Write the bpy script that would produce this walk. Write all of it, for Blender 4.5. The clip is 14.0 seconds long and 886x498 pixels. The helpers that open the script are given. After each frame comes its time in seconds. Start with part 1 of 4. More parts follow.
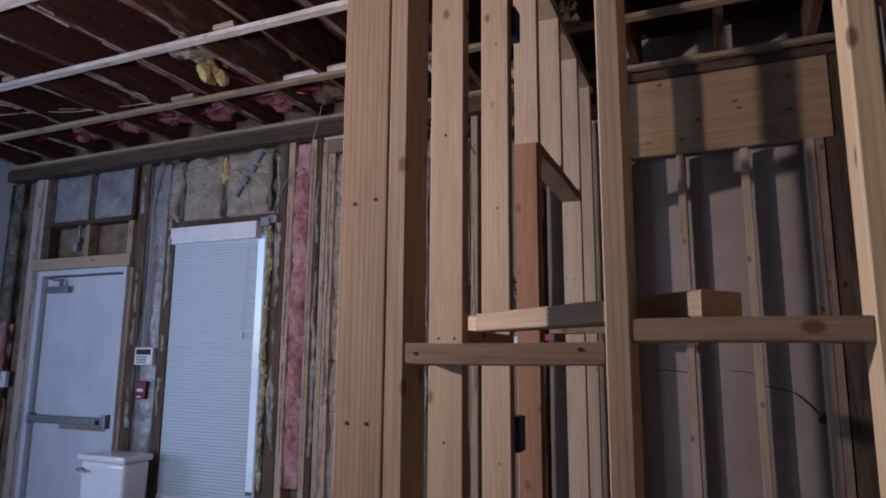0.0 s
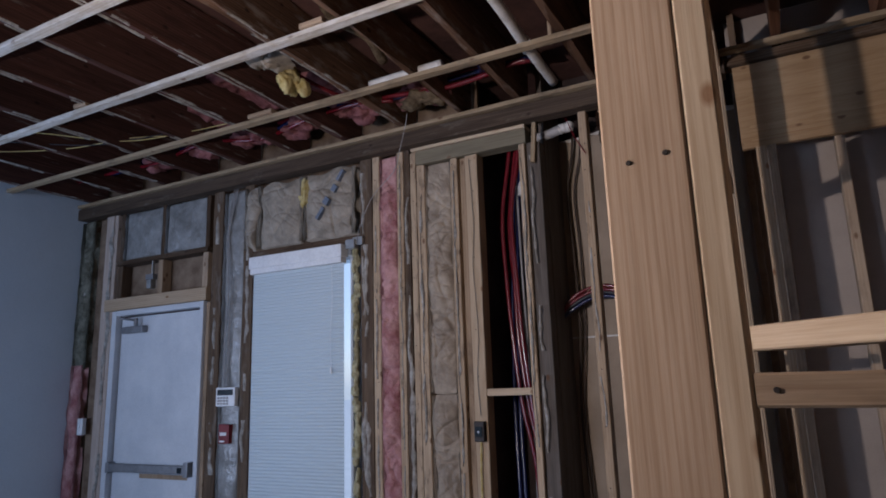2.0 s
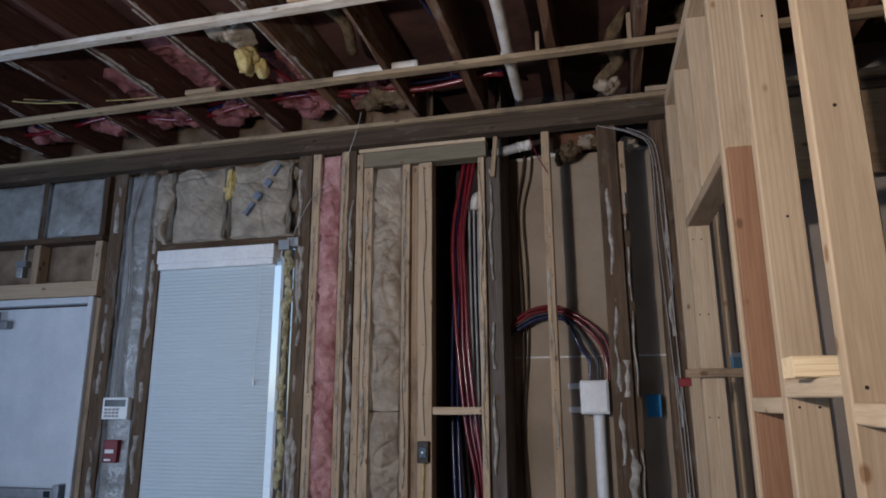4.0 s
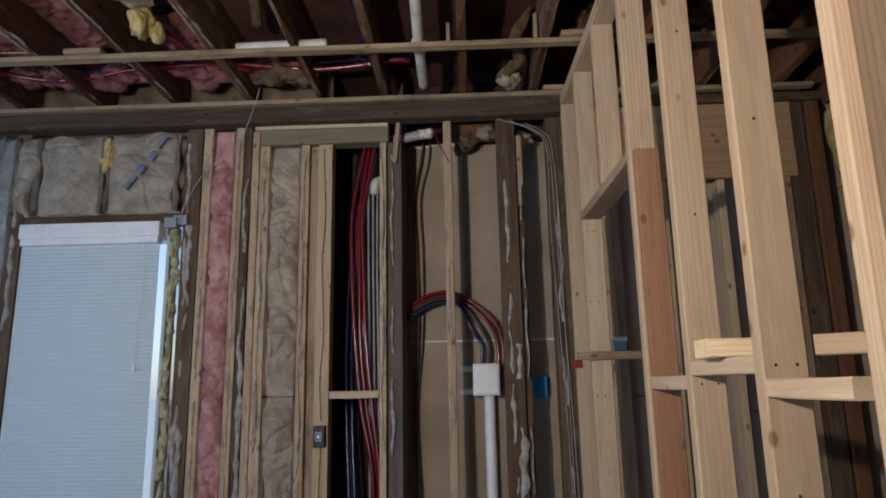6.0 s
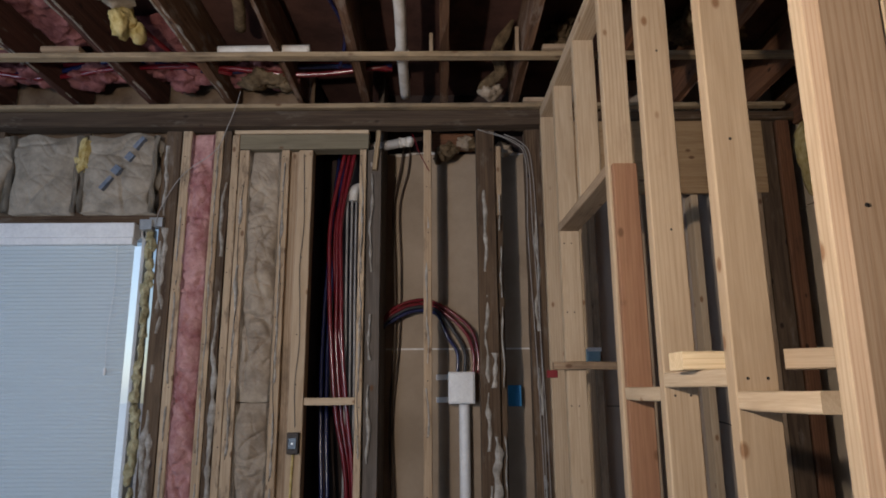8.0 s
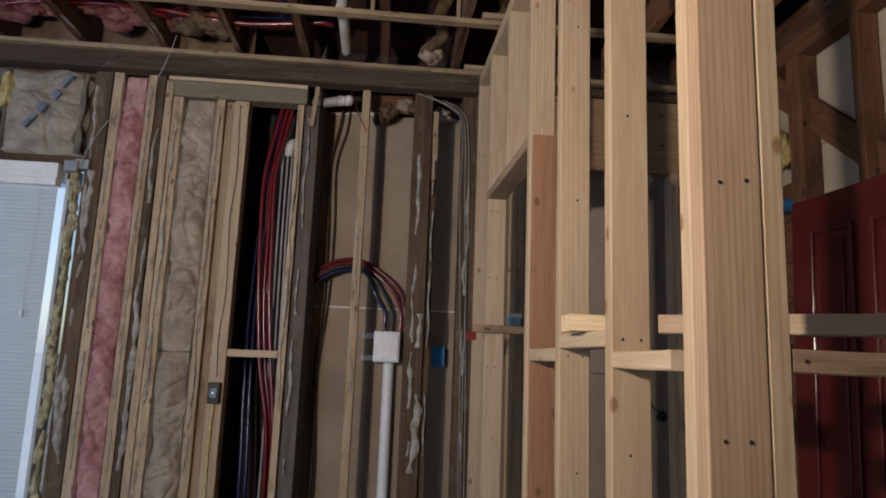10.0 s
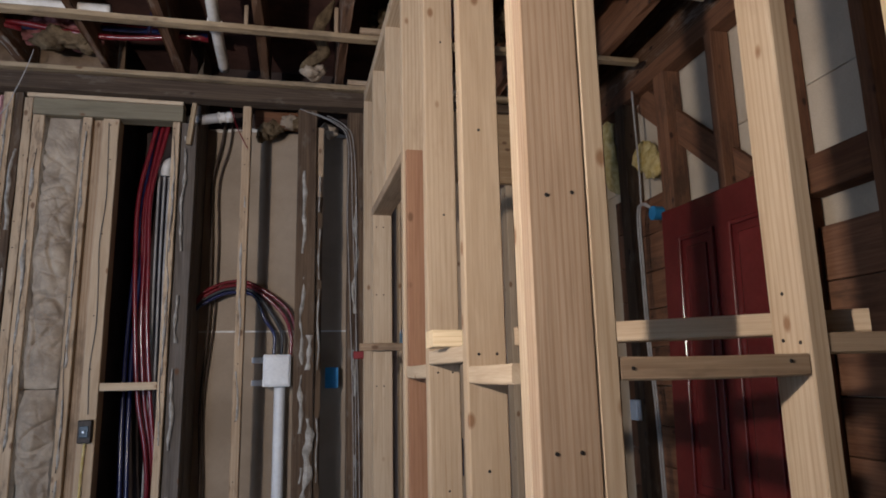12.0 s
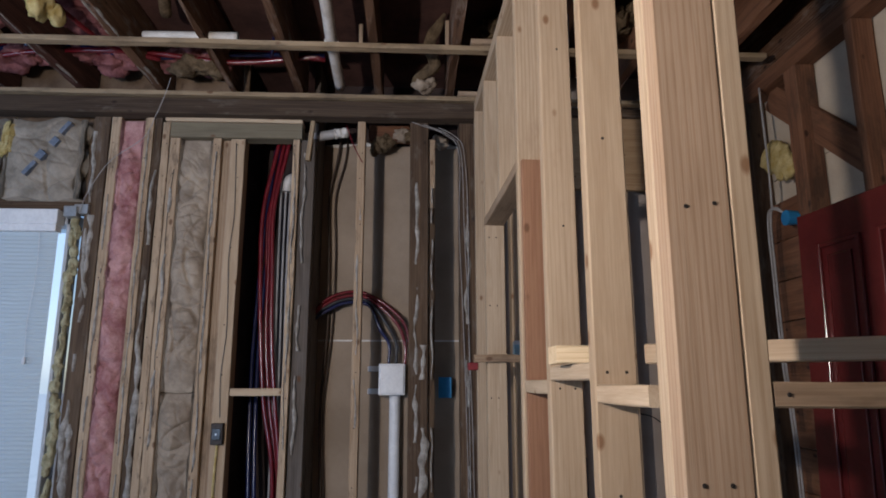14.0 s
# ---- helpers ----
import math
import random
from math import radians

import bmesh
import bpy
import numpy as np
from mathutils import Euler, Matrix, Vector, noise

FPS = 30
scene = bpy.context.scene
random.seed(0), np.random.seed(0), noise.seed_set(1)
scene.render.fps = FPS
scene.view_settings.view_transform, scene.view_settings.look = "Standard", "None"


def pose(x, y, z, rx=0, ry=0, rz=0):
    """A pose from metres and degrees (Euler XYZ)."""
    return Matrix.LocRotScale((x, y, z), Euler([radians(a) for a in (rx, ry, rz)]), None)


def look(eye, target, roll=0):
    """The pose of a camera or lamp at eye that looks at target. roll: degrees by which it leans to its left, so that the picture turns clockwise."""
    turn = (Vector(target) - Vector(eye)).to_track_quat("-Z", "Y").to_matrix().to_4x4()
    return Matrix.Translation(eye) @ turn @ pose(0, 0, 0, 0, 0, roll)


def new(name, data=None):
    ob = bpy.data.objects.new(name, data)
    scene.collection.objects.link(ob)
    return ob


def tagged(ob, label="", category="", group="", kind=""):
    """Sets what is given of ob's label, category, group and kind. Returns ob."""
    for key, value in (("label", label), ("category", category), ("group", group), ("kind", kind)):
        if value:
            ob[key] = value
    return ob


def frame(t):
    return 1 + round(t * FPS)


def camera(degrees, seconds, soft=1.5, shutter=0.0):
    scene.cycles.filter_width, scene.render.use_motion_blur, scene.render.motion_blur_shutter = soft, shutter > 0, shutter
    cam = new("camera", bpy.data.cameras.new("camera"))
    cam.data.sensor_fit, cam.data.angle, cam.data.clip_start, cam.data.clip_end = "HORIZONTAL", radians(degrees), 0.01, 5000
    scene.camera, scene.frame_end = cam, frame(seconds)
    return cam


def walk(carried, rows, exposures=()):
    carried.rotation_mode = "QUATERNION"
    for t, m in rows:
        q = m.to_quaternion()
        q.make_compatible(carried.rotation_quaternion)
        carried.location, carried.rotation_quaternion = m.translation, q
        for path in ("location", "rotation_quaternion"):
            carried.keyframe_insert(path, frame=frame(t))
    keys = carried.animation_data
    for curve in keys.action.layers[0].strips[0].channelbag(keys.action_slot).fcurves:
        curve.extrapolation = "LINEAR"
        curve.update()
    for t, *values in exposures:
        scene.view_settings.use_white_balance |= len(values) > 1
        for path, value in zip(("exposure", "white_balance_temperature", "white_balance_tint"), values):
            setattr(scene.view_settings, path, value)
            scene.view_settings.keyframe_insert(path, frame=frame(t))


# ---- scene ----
cam = camera(68.3, 14.0, soft=1.8)
PATH = [
    (0, (0.16, 0.027, 1.492), (-0.627, 1.836, 1.819), 0.4),
    (0.5, (0.108, 0.063, 1.494), (-0.661, 1.877, 1.836), 0.1),
    (1, (-0.075, 0.199, 1.489), (-0.899, 1.99, 1.828), -3.6),
    (1.5, (-0.197, 0.29, 1.503), (-1.076, 2.05, 1.865), -3.2),
    (2, (-0.309, 0.266, 1.514), (-1.217, 2.001, 1.922), -1.9),
    (2.5, (-0.478, 0.175, 1.52), (-1.303, 1.951, 1.926), -3.7),
    (2.7, (-0.519, 0.161, 1.524), (-1.298, 1.958, 1.927), -1.7),
    (4.8, (-1.014, 0.246, 1.513), (-1.375, 2.156, 1.979), -2.2),
    (5, (-1.028, 0.227, 1.517), (-1.362, 2.145, 1.974), -2.1),
    (5.5, (-1.066, 0.163, 1.492), (-1.237, 2.114, 1.898), -0.9),
    (6, (-1.041, 0.164, 1.511), (-1.113, 2.121, 1.917), -1.1),
    (6.5, (-1.06, 0.148, 1.511), (-1.08, 2.1, 1.947), -1.5),
    (7, (-1.061, 0.148, 1.522), (-1.069, 2.099, 1.965), -1.5),
    (9.3, (-1.033, 0.124, 1.493), (-0.972, 2.09, 1.856), 2.3),
    (9.5, (-1.013, 0.109, 1.49), (-0.925, 2.076, 1.84), 2.3),
    (10, (-0.959, 0.092, 1.482), (-0.8, 2.058, 1.812), 2.2),
    (10.5, (-0.872, 0.109, 1.498), (-0.61, 2.057, 1.872), 2.8),
    (11, (-0.827, 0.121, 1.485), (-0.452, 2.069, 1.743), 0.4),
    (11.5, (-0.819, 0.109, 1.504), (-0.403, 2.027, 1.89), -0.6),
    (12, (-0.824, 0.103, 1.495), (-0.41, 2.023, 1.872), -1.2),
    (12.5, (-0.828, 0.107, 1.493), (-0.464, 2.039, 1.86), -0.3),
    (13, (-0.834, 0.11, 1.499), (-0.499, 2.05, 1.856), -0.6),
    (13.5, (-0.843, 0.114, 1.511), (-0.624, 2.062, 1.91), 0.3),
    (14, (-0.857, 0.128, 1.514), (-0.761, 2.085, 1.916), -0.0),
]
# exposure and white balance drift from cool to warm as the walk turns to the new framing
walk(cam, [(t, look(eye, target, roll)) for t, eye, target, roll in PATH],
     exposures=[(0, -0.26, 5700, 24), (2.7, -0.21, 5800, 15), (5.0, -0.15, 6030, 10), (7.0, -0.12, 6360, 11), (9.5, -0.18, 6520, 13), (11.0, -0.05, 6420, 12), (12.5, 0.08, 5910, 12), (14.0, -0.03, 5860, 13)])

# ---- world and lights ----
world = bpy.data.worlds.new("sky")
scene.world = world
world.use_nodes = True
wn = world.node_tree.nodes
sky = wn.new("ShaderNodeTexSky")
sky.sky_type, sky.sun_disc = 'NISHITA', False
sky.sun_elevation, sky.sun_rotation = radians(38), radians(200)
world.node_tree.links.new(sky.outputs[0], wn["Background"].inputs[0])
wn["Background"].inputs[1].default_value = 0.12


def lamp(name, kind, eye, target, energy, colour, sx=0.2, sy=0.2):
    d = bpy.data.lights.new(name, kind)
    d.energy, d.color = energy, colour
    if kind == 'AREA':
        d.shape, d.size, d.size_y = 'RECTANGLE', sx, sy
    else:
        d.shadow_soft_size = sx
    o = new(name, d)
    o.matrix_world = look(eye, target)
    return o


sun = lamp("sun", 'SUN', (4, -8, 7), (0, 0, 0), 2.0, (1.0, 0.95, 0.88))
sun.data.angle = radians(0.5)
# halogen work light on a stand at head height, beside the walker
lamp("work_light", 'AREA', (-1.86, 0.36, 1.90), (-0.40, 2.1, 2.80), 51, (1.0, 0.865, 0.72), 0.06, 0.06)
# daylight in the north window's opening, outside the blind
lamp("window_daylight", 'AREA', (-2.98, 3.66, 1.45), (-2.98, 0, 1.35), 3.0, (0.62, 0.80, 1.0), 0.78, 1.7)
# fill lamps for daylight, in unseen openings added to the south and west walls
lamp("south_fill", 'AREA', (-2.9, -3.05, 1.45), (-4.9, 3.4, 3.1), 92, (0.58, 0.75, 1.0), 1.2, 1.6)
lamp("west_fill", 'AREA', (-5.08, 0.6, 1.45), (-2.7, 1.5, 3.2), 46, (0.58, 0.75, 1.0), 1.5, 1.4)


# ---- materials ----
def nodes_of(name, rough=0.7, metal=0.0, spec=0.5):
    m = bpy.data.materials.new(name)
    m.use_nodes = True
    n, l = m.node_tree.nodes, m.node_tree.links
    b = n["Principled BSDF"]
    b.inputs["Roughness"].default_value, b.inputs["Metallic"].default_value = rough, metal
    b.inputs["Specular IOR Level"].default_value = spec
    return m, n, l, b


def coords(n, l, scale, shift=True):
    """Object coordinates, moved by a random amount for each object and scaled."""
    tc = n.new("ShaderNodeTexCoord")
    mp = n.new("ShaderNodeMapping")
    mp.inputs["Scale"].default_value = scale
    if shift:
        oi = n.new("ShaderNodeObjectInfo")
        mul = n.new("ShaderNodeMath")
        mul.operation = 'MULTIPLY'
        mul.inputs[1].default_value = 37.0
        l.new(oi.outputs["Random"], mul.inputs[0])
        add = n.new("ShaderNodeVectorMath")
        add.operation = 'ADD'
        l.new(tc.outputs["Object"], add.inputs[0])
        l.new(mul.outputs[0], add.inputs[1])
        l.new(add.outputs[0], mp.inputs["Vector"])
    else:
        l.new(tc.outputs["Object"], mp.inputs["Vector"])
    return mp


def noise_tex(n, l, scale, vec, detail=4.0, rough=0.6, size=1.0, distort=0.0):
    t = n.new("ShaderNodeTexNoise")
    t.inputs["Scale"].default_value, t.inputs["Detail"].default_value = size, detail
    t.inputs["Roughness"].default_value, t.inputs["Distortion"].default_value = rough, distort
    l.new(coords(n, l, scale).outputs[0] if vec is None else vec.outputs[0], t.inputs["Vector"])
    return t


def ramp(n, l, source, stops):
    r = n.new("ShaderNodeValToRGB")
    e = r.color_ramp.elements
    while len(e) < len(stops):
        e.new(0.5)
    for k, (p, c) in zip(e, stops):
        k.position, k.color = p, (*c, 1)
    l.new(source, r.inputs[0])
    return r


def mix(n, l, a, b, fac, mode='MIX'):
    x = n.new("ShaderNodeMix")
    x.data_type, x.blend_type = 'RGBA', mode
    for s, v in ((0, fac), (6, a), (7, b)):
        if hasattr(v, "links"):
            l.new(v, x.inputs[s])
        else:
            x.inputs[s].default_value = v if s == 0 else (*v, 1)
    return x.outputs[2]


def bump(n, l, b, height, strength=0.3, distance=0.002):
    k = n.new("ShaderNodeBump")
    k.inputs["Strength"].default_value, k.inputs["Distance"].default_value = strength, distance
    l.new(height, k.inputs["Height"])
    l.new(k.outputs[0], b.inputs["Normal"])


def lumber_mat(name, light, dark, knot=(0.14, 0.07, 0.035), stain=(0.1, 0.08, 0.06), stain_at=0.72, rough=0.75, vary=0.25, stain_scale=(5, 5, 2.2), grain=0.42, rings=33):
    """Sawn lumber with grain along local z: growth bands, fine fibre, knots, stains, a tone of its own for each piece."""
    m, n, l, b = nodes_of(name, rough, 0, 0.25)
    band = noise_tex(n, l, (30, 30, 2.2), None, 4, 0.6, 1.0, 0.9)
    wave = n.new("ShaderNodeTexWave")
    wave.wave_type, wave.rings_direction = 'RINGS', 'Z'
    wave.inputs["Scale"].default_value, wave.inputs["Distortion"].default_value = 1.0, 9.0
    wave.inputs["Detail"].default_value, wave.inputs["Detail Scale"].default_value = 3.0, 0.3
    l.new(coords(n, l, (rings, rings, 0.8 + 0.01 * (rings - 33))).outputs[0], wave.inputs["Vector"])
    col = ramp(n, l, band.outputs["Fac"], [(0.3, dark), (0.62, light)]).outputs[0]
    wv = ramp(n, l, wave.outputs["Fac"], [(0.0, (0.60, 0.47, 0.36)), (0.22, (0.82, 0.74, 0.66)), (0.55, (1, 1, 1))]).outputs[0]
    oj = n.new("ShaderNodeObjectInfo")
    frac = n.new("ShaderNodeMath")
    frac.operation = 'FRACT'
    f7 = n.new("ShaderNodeMath")
    f7.operation = 'MULTIPLY'
    f7.inputs[1].default_value = 7.31
    l.new(oj.outputs["Random"], f7.inputs[0])
    l.new(f7.outputs[0], frac.inputs[0])
    strength = ramp(n, l, frac.outputs[0], [(0.0, (grain * 0.1,) * 3), (1.0, (grain,) * 3)]).outputs[0]
    col = mix(n, l, col, wv, strength, 'MULTIPLY')
    fibre = noise_tex(n, l, (420, 420, 9), None, 3, 0.7)
    fv = ramp(n, l, fibre.outputs["Fac"], [(0.3, (0.78, 0.75, 0.7)), (0.6, (1, 1, 1))]).outputs[0]
    col = mix(n, l, col, fv, 0.7, 'MULTIPLY')
    vor = n.new("ShaderNodeTexVoronoi")
    vor.inputs["Scale"].default_value = 1.0
    l.new(coords(n, l, (11, 11, 6.5)).outputs[0], vor.inputs["Vector"])
    kn = ramp(n, l, vor.outputs["Distance"], [(0.07, (0.85, 0.85, 0.85)), (0.13, (0, 0, 0))]).outputs[0]
    col = mix(n, l, col, knot, kn)
    st = noise_tex(n, l, stain_scale, None, 5, 0.7)
    sm = ramp(n, l, st.outputs["Fac"], [(stain_at - 0.08, (0, 0, 0)), (stain_at + 0.1, (0.8, 0.8, 0.8))]).outputs[0]
    col = mix(n, l, col, stain, sm)
    oi = n.new("ShaderNodeObjectInfo")
    tone = ramp(n, l, oi.outputs["Random"], [(0.0, (1 - vary, 1 - vary * 1.15, 1 - vary * 1.3)), (1.0, (1, 1, 1))]).outputs[0]
    col = mix(n, l, col, tone, 1.0, 'MULTIPLY')
    l.new(col, b.inputs["Base Color"])
    bump(n, l, b, fibre.outputs["Fac"], 0.35, 0.0015)
    return m


def mottled(name, a, c, scale=6, rough=0.8, fine=120, bumpy=0.3, dist=0.002, spec=0.3, metal=0.0, at=(0.35, 0.65)):
    """A plain surface with slow and fine variation."""
    m, n, l, b = nodes_of(name, rough, metal, spec)
    big = noise_tex(n, l, (scale,) * 3, None, 5, 0.65)
    small = noise_tex(n, l, (fine,) * 3, None, 3, 0.7)
    col = ramp(n, l, big.outputs["Fac"], [(at[0], a), (at[1], c)]).outputs[0]
    sv = ramp(n, l, small.outputs["Fac"], [(0.3, (0.85, 0.85, 0.85)), (0.6, (1, 1, 1))]).outputs[0]
    l.new(mix(n, l, col, sv, 0.7, 'MULTIPLY'), b.inputs["Base Color"])
    bump(n, l, b, small.outputs["Fac"], bumpy, dist)
    return m


PINE = lumber_mat("fresh_pine", (0.56, 0.44, 0.31), (0.46, 0.345, 0.23), knot=(0.22, 0.11, 0.05), stain=(0.35, 0.235, 0.15), stain_at=0.72, vary=0.25)
POST = lumber_mat("coarse_grained_fir", (0.40, 0.283, 0.19), (0.32, 0.218, 0.14), knot=(0.15, 0.07, 0.03), stain=(0.3, 0.2, 0.12), stain_at=0.78, vary=0.04, grain=0.46, rings=40)
PINE_OLD = lumber_mat("used_pine", (0.46, 0.35, 0.245), (0.34, 0.245, 0.165), stain=(0.13, 0.09, 0.06), stain_at=0.6, vary=0.3)
SCUFF = lumber_mat("scuffed_pine", (0.55, 0.425, 0.295), (0.40, 0.29, 0.19), stain=(0.085, 0.06, 0.045), stain_at=0.60, vary=0.25, stain_scale=(24, 24, 7))
RED_FIR = lumber_mat("red_fir", (0.34, 0.185, 0.108), (0.26, 0.13, 0.075), stain_at=0.85, vary=0.1)
OLD = lumber_mat("old_dark_lumber", (0.135, 0.092, 0.06), (0.06, 0.039, 0.026), knot=(0.02, 0.012, 0.01), stain=(0.19, 0.165, 0.14), stain_at=0.63, rough=0.9, vary=0.4, stain_scale=(16, 16, 5), grain=0.9)
JOIST = lumber_mat("old_joist", (0.20, 0.115, 0.07), (0.09, 0.05, 0.032), knot=(0.02, 0.01, 0.008), stain=(0.34, 0.29, 0.25), stain_at=0.61, rough=0.9, vary=0.45, stain_scale=(14, 14, 4), grain=0.9)
JOIST_DIM = lumber_mat("dim_maroon_joist", (0.105, 0.046, 0.034), (0.05, 0.022, 0.017), knot=(0.02, 0.01, 0.008), stain=(0.34, 0.30, 0.27), stain_at=0.67, rough=0.9, vary=0.35, stain_scale=(20, 20, 3), grain=0.9)
WASHED = lumber_mat("chalky_furring", (0.58, 0.52, 0.44), (0.38, 0.33, 0.27), stain=(0.70, 0.68, 0.65), stain_at=0.55, vary=0.15, stain_scale=(16, 16, 5))
YELLOW_PINE = lumber_mat("yellow_pine", (0.78, 0.62, 0.40), (0.66, 0.50, 0.31), knot=(0.20, 0.09, 0.04), stain=(0.42, 0.29, 0.18), stain_at=0.76, vary=0.04)
PALE_PINK_PINE = lumber_mat("dusty_pale_pine", (0.55, 0.46, 0.40), (0.42, 0.34, 0.285), stain=(0.22, 0.18, 0.15), stain_at=0.66, vary=0.1)
BROWN = lumber_mat("brown_fir", (0.25, 0.125, 0.07), (0.14, 0.064, 0.037), knot=(0.03, 0.015, 0.01), stain=(0.05, 0.03, 0.02), stain_at=0.62, rough=0.85, vary=0.35)
PLATE = lumber_mat("old_blackened_plate", (0.088, 0.062, 0.043), (0.042, 0.028, 0.02), knot=(0.02, 0.012, 0.01), stain=(0.16, 0.14, 0.118), stain_at=0.66, rough=0.9, vary=0.1, stain_scale=(16, 16, 5), grain=0.9)
GREY_WOOD = lumber_mat("weathered_grey_lumber", (0.17, 0.15, 0.135), (0.10, 0.085, 0.075), stain=(0.06, 0.05, 0.04), stain_at=0.66, rough=0.9)
TREATED = lumber_mat("green_treated_lumber", (0.23, 0.20, 0.14), (0.15, 0.13, 0.09), stain=(0.10, 0.09, 0.05), stain_at=0.7)
PLY = lumber_mat("pine_plywood", (0.44, 0.30, 0.17), (0.33, 0.21, 0.11), stain=(0.25, 0.16, 0.09), stain_at=0.7, vary=0.05)
FURRING = lumber_mat("furring_pine", (0.38, 0.29, 0.185), (0.24, 0.17, 0.10), stain=(0.08, 0.06, 0.045), stain_at=0.6, vary=0.2)
PAPER_BACK = mottled("drywall_back_paper", (0.27, 0.205, 0.145), (0.36, 0.28, 0.205), 3, 0.9, 200, 0.1)
DRYWALL = mottled("grey_drywall_paper", (0.35, 0.295, 0.255), (0.44, 0.375, 0.325), 2, 0.9, 200, 0.1)
TAN_DRYWALL = mottled("tan_drywall_paper", (0.43, 0.35, 0.26), (0.54, 0.45, 0.34), 2.5, 0.9, 200, 0.1)
WALL_PAINT = mottled("pale_blue_wall_paint", (0.55, 0.62, 0.68), (0.60, 0.67, 0.73), 1.5, 0.6, 150, 0.1)
WHITE_PAINT = mottled("white_door_paint", (0.48, 0.50, 0.53), (0.58, 0.59, 0.61), 4, 0.45, 90, 0.08)
# the mottle's dark tone paints in the shade of the batt's crevices
PINK = mottled("pink_fibreglass", (0.30, 0.12, 0.12), (0.56, 0.32, 0.30), 9, 1.0, 70, 0.8, 0.012, 0.0)
# darker pink holds brown stains and, near the wall, shade put into the colour
PINK_STAINED_DIM = mottled("stained_dim_pink_fibreglass", (0.13, 0.045, 0.045), (0.36, 0.155, 0.15), 9, 1.0, 70, 0.8, 0.012, 0.0)
YELLOW = mottled("yellow_fibreglass", (0.50, 0.36, 0.12), (0.72, 0.60, 0.30), 25, 1.0, 160, 1.0, 0.01, 0.0)
KRAFT = mottled("kraft_paper_facing", (0.22, 0.17, 0.125), (0.39, 0.315, 0.235), 9, 0.75, 22, 0.8, 0.006, 0.3)
KRAFT_GREY = mottled("aged_kraft_facing", (0.20, 0.168, 0.13), (0.36, 0.305, 0.24), 10, 0.7, 30, 0.8, 0.005, 0.3)
FILM = mottled("dusty_poly_film", (0.17, 0.165, 0.155), (0.31, 0.305, 0.295), 9, 0.28, 13, 1.0, 0.012, 0.6)
FOAM = mottled("old_yellow_foam", (0.26, 0.23, 0.13), (0.52, 0.47, 0.30), 25, 0.9, 120, 0.8, 0.006, 0.2)
DIRTY = mottled("dirty_old_insulation", (0.08, 0.055, 0.033), (0.21, 0.15, 0.09), 18, 1.0, 120, 1.0, 0.01, 0.0)
OLIVE = mottled("matted_grey_green_batt", (0.08, 0.078, 0.058), (0.22, 0.21, 0.165), 16, 1.0, 70, 0.9, 0.010, 0.0)
SHADOW_BROWN = mottled("shadow_brown", (0.035, 0.024, 0.017), (0.08, 0.055, 0.04), 14, 0.8, 80, 0.3)
SHEATH = mottled("brown_sheathing", (0.13, 0.085, 0.055), (0.24, 0.17, 0.115), 8, 0.9, 90, 0.4)
# near-black stands in for the shade in the chase, backing and door gap
BLACK = mottled("shaded_void", (0.028, 0.019, 0.018), (0.06, 0.042, 0.038), 5, 0.95, 60, 0.3)
DECK = mottled("dark_deck_boards", (0.045, 0.02, 0.016), (0.10, 0.046, 0.036), 4, 0.95, 60, 0.4)
PLASTER = mottled("old_plaster_keys", (0.20, 0.18, 0.155), (0.42, 0.39, 0.35), 30, 0.95, 150, 0.8, 0.004)
CONCRETE = mottled("dusty_concrete", (0.20, 0.19, 0.175), (0.33, 0.31, 0.285), 2.5, 0.9, 80, 0.4)
CERAMIC = mottled("white_ceramic", (0.74, 0.74, 0.74), (0.80, 0.80, 0.79), 3, 0.12, 50, 0.01, 0.001, 0.6)
PLASTIC = mottled("white_plastic", (0.68, 0.68, 0.69), (0.78, 0.78, 0.78), 8, 0.4, 60, 0.04)
PVC = mottled("dusty_white_pvc", (0.50, 0.46, 0.41), (0.68, 0.65, 0.61), 12, 0.45, 60, 0.1)
RED_PEX = mottled("red_pex", (0.10, 0.006, 0.010), (0.16, 0.011, 0.017), 10, 0.22, 60, 0.03, 0.001, 0.6)
BLUE_PEX = mottled("blue_pex", (0.008, 0.010, 0.045), (0.015, 0.02, 0.08), 10, 0.25, 60, 0.03, 0.001, 0.6)
DARK_CABLE = mottled("black_cable", (0.015, 0.015, 0.018), (0.04, 0.04, 0.045), 10, 0.4, 60, 0.05)
GREY_CABLE = mottled("grey_cable", (0.24, 0.225, 0.215), (0.36, 0.34, 0.325), 10, 0.5, 60, 0.05)
STEEL = mottled("galvanised_steel", (0.42, 0.42, 0.42), (0.58, 0.58, 0.57), 25, 0.38, 150, 0.1, 0.001, 0.5, 0.9)
GREY_METAL = mottled("dull_aluminium", (0.20, 0.20, 0.21), (0.28, 0.28, 0.29), 10, 0.45, 90, 0.05, 0.001, 0.5, 0.6)
NAIL = mottled("dark_nail_head", (0.025, 0.022, 0.02), (0.06, 0.05, 0.045), 40, 0.6, 100, 0.2, 0.001, 0.4, 0.6)
PALE_BLUE = mottled("pale_blue_plastic", (0.24, 0.40, 0.50), (0.34, 0.50, 0.58), 12, 0.45, 60, 0.05)
BLUE_BOX = mottled("blue_plastic", (0.02, 0.15, 0.33), (0.03, 0.21, 0.43), 12, 0.45, 60, 0.05)
NAVY = mottled("navy_plastic", (0.012, 0.03, 0.12), (0.02, 0.05, 0.18), 12, 0.45, 60, 0.05)
RED_PLASTIC = mottled("red_plastic", (0.13, 0.010, 0.014), (0.20, 0.022, 0.025), 12, 0.45, 60, 0.05)
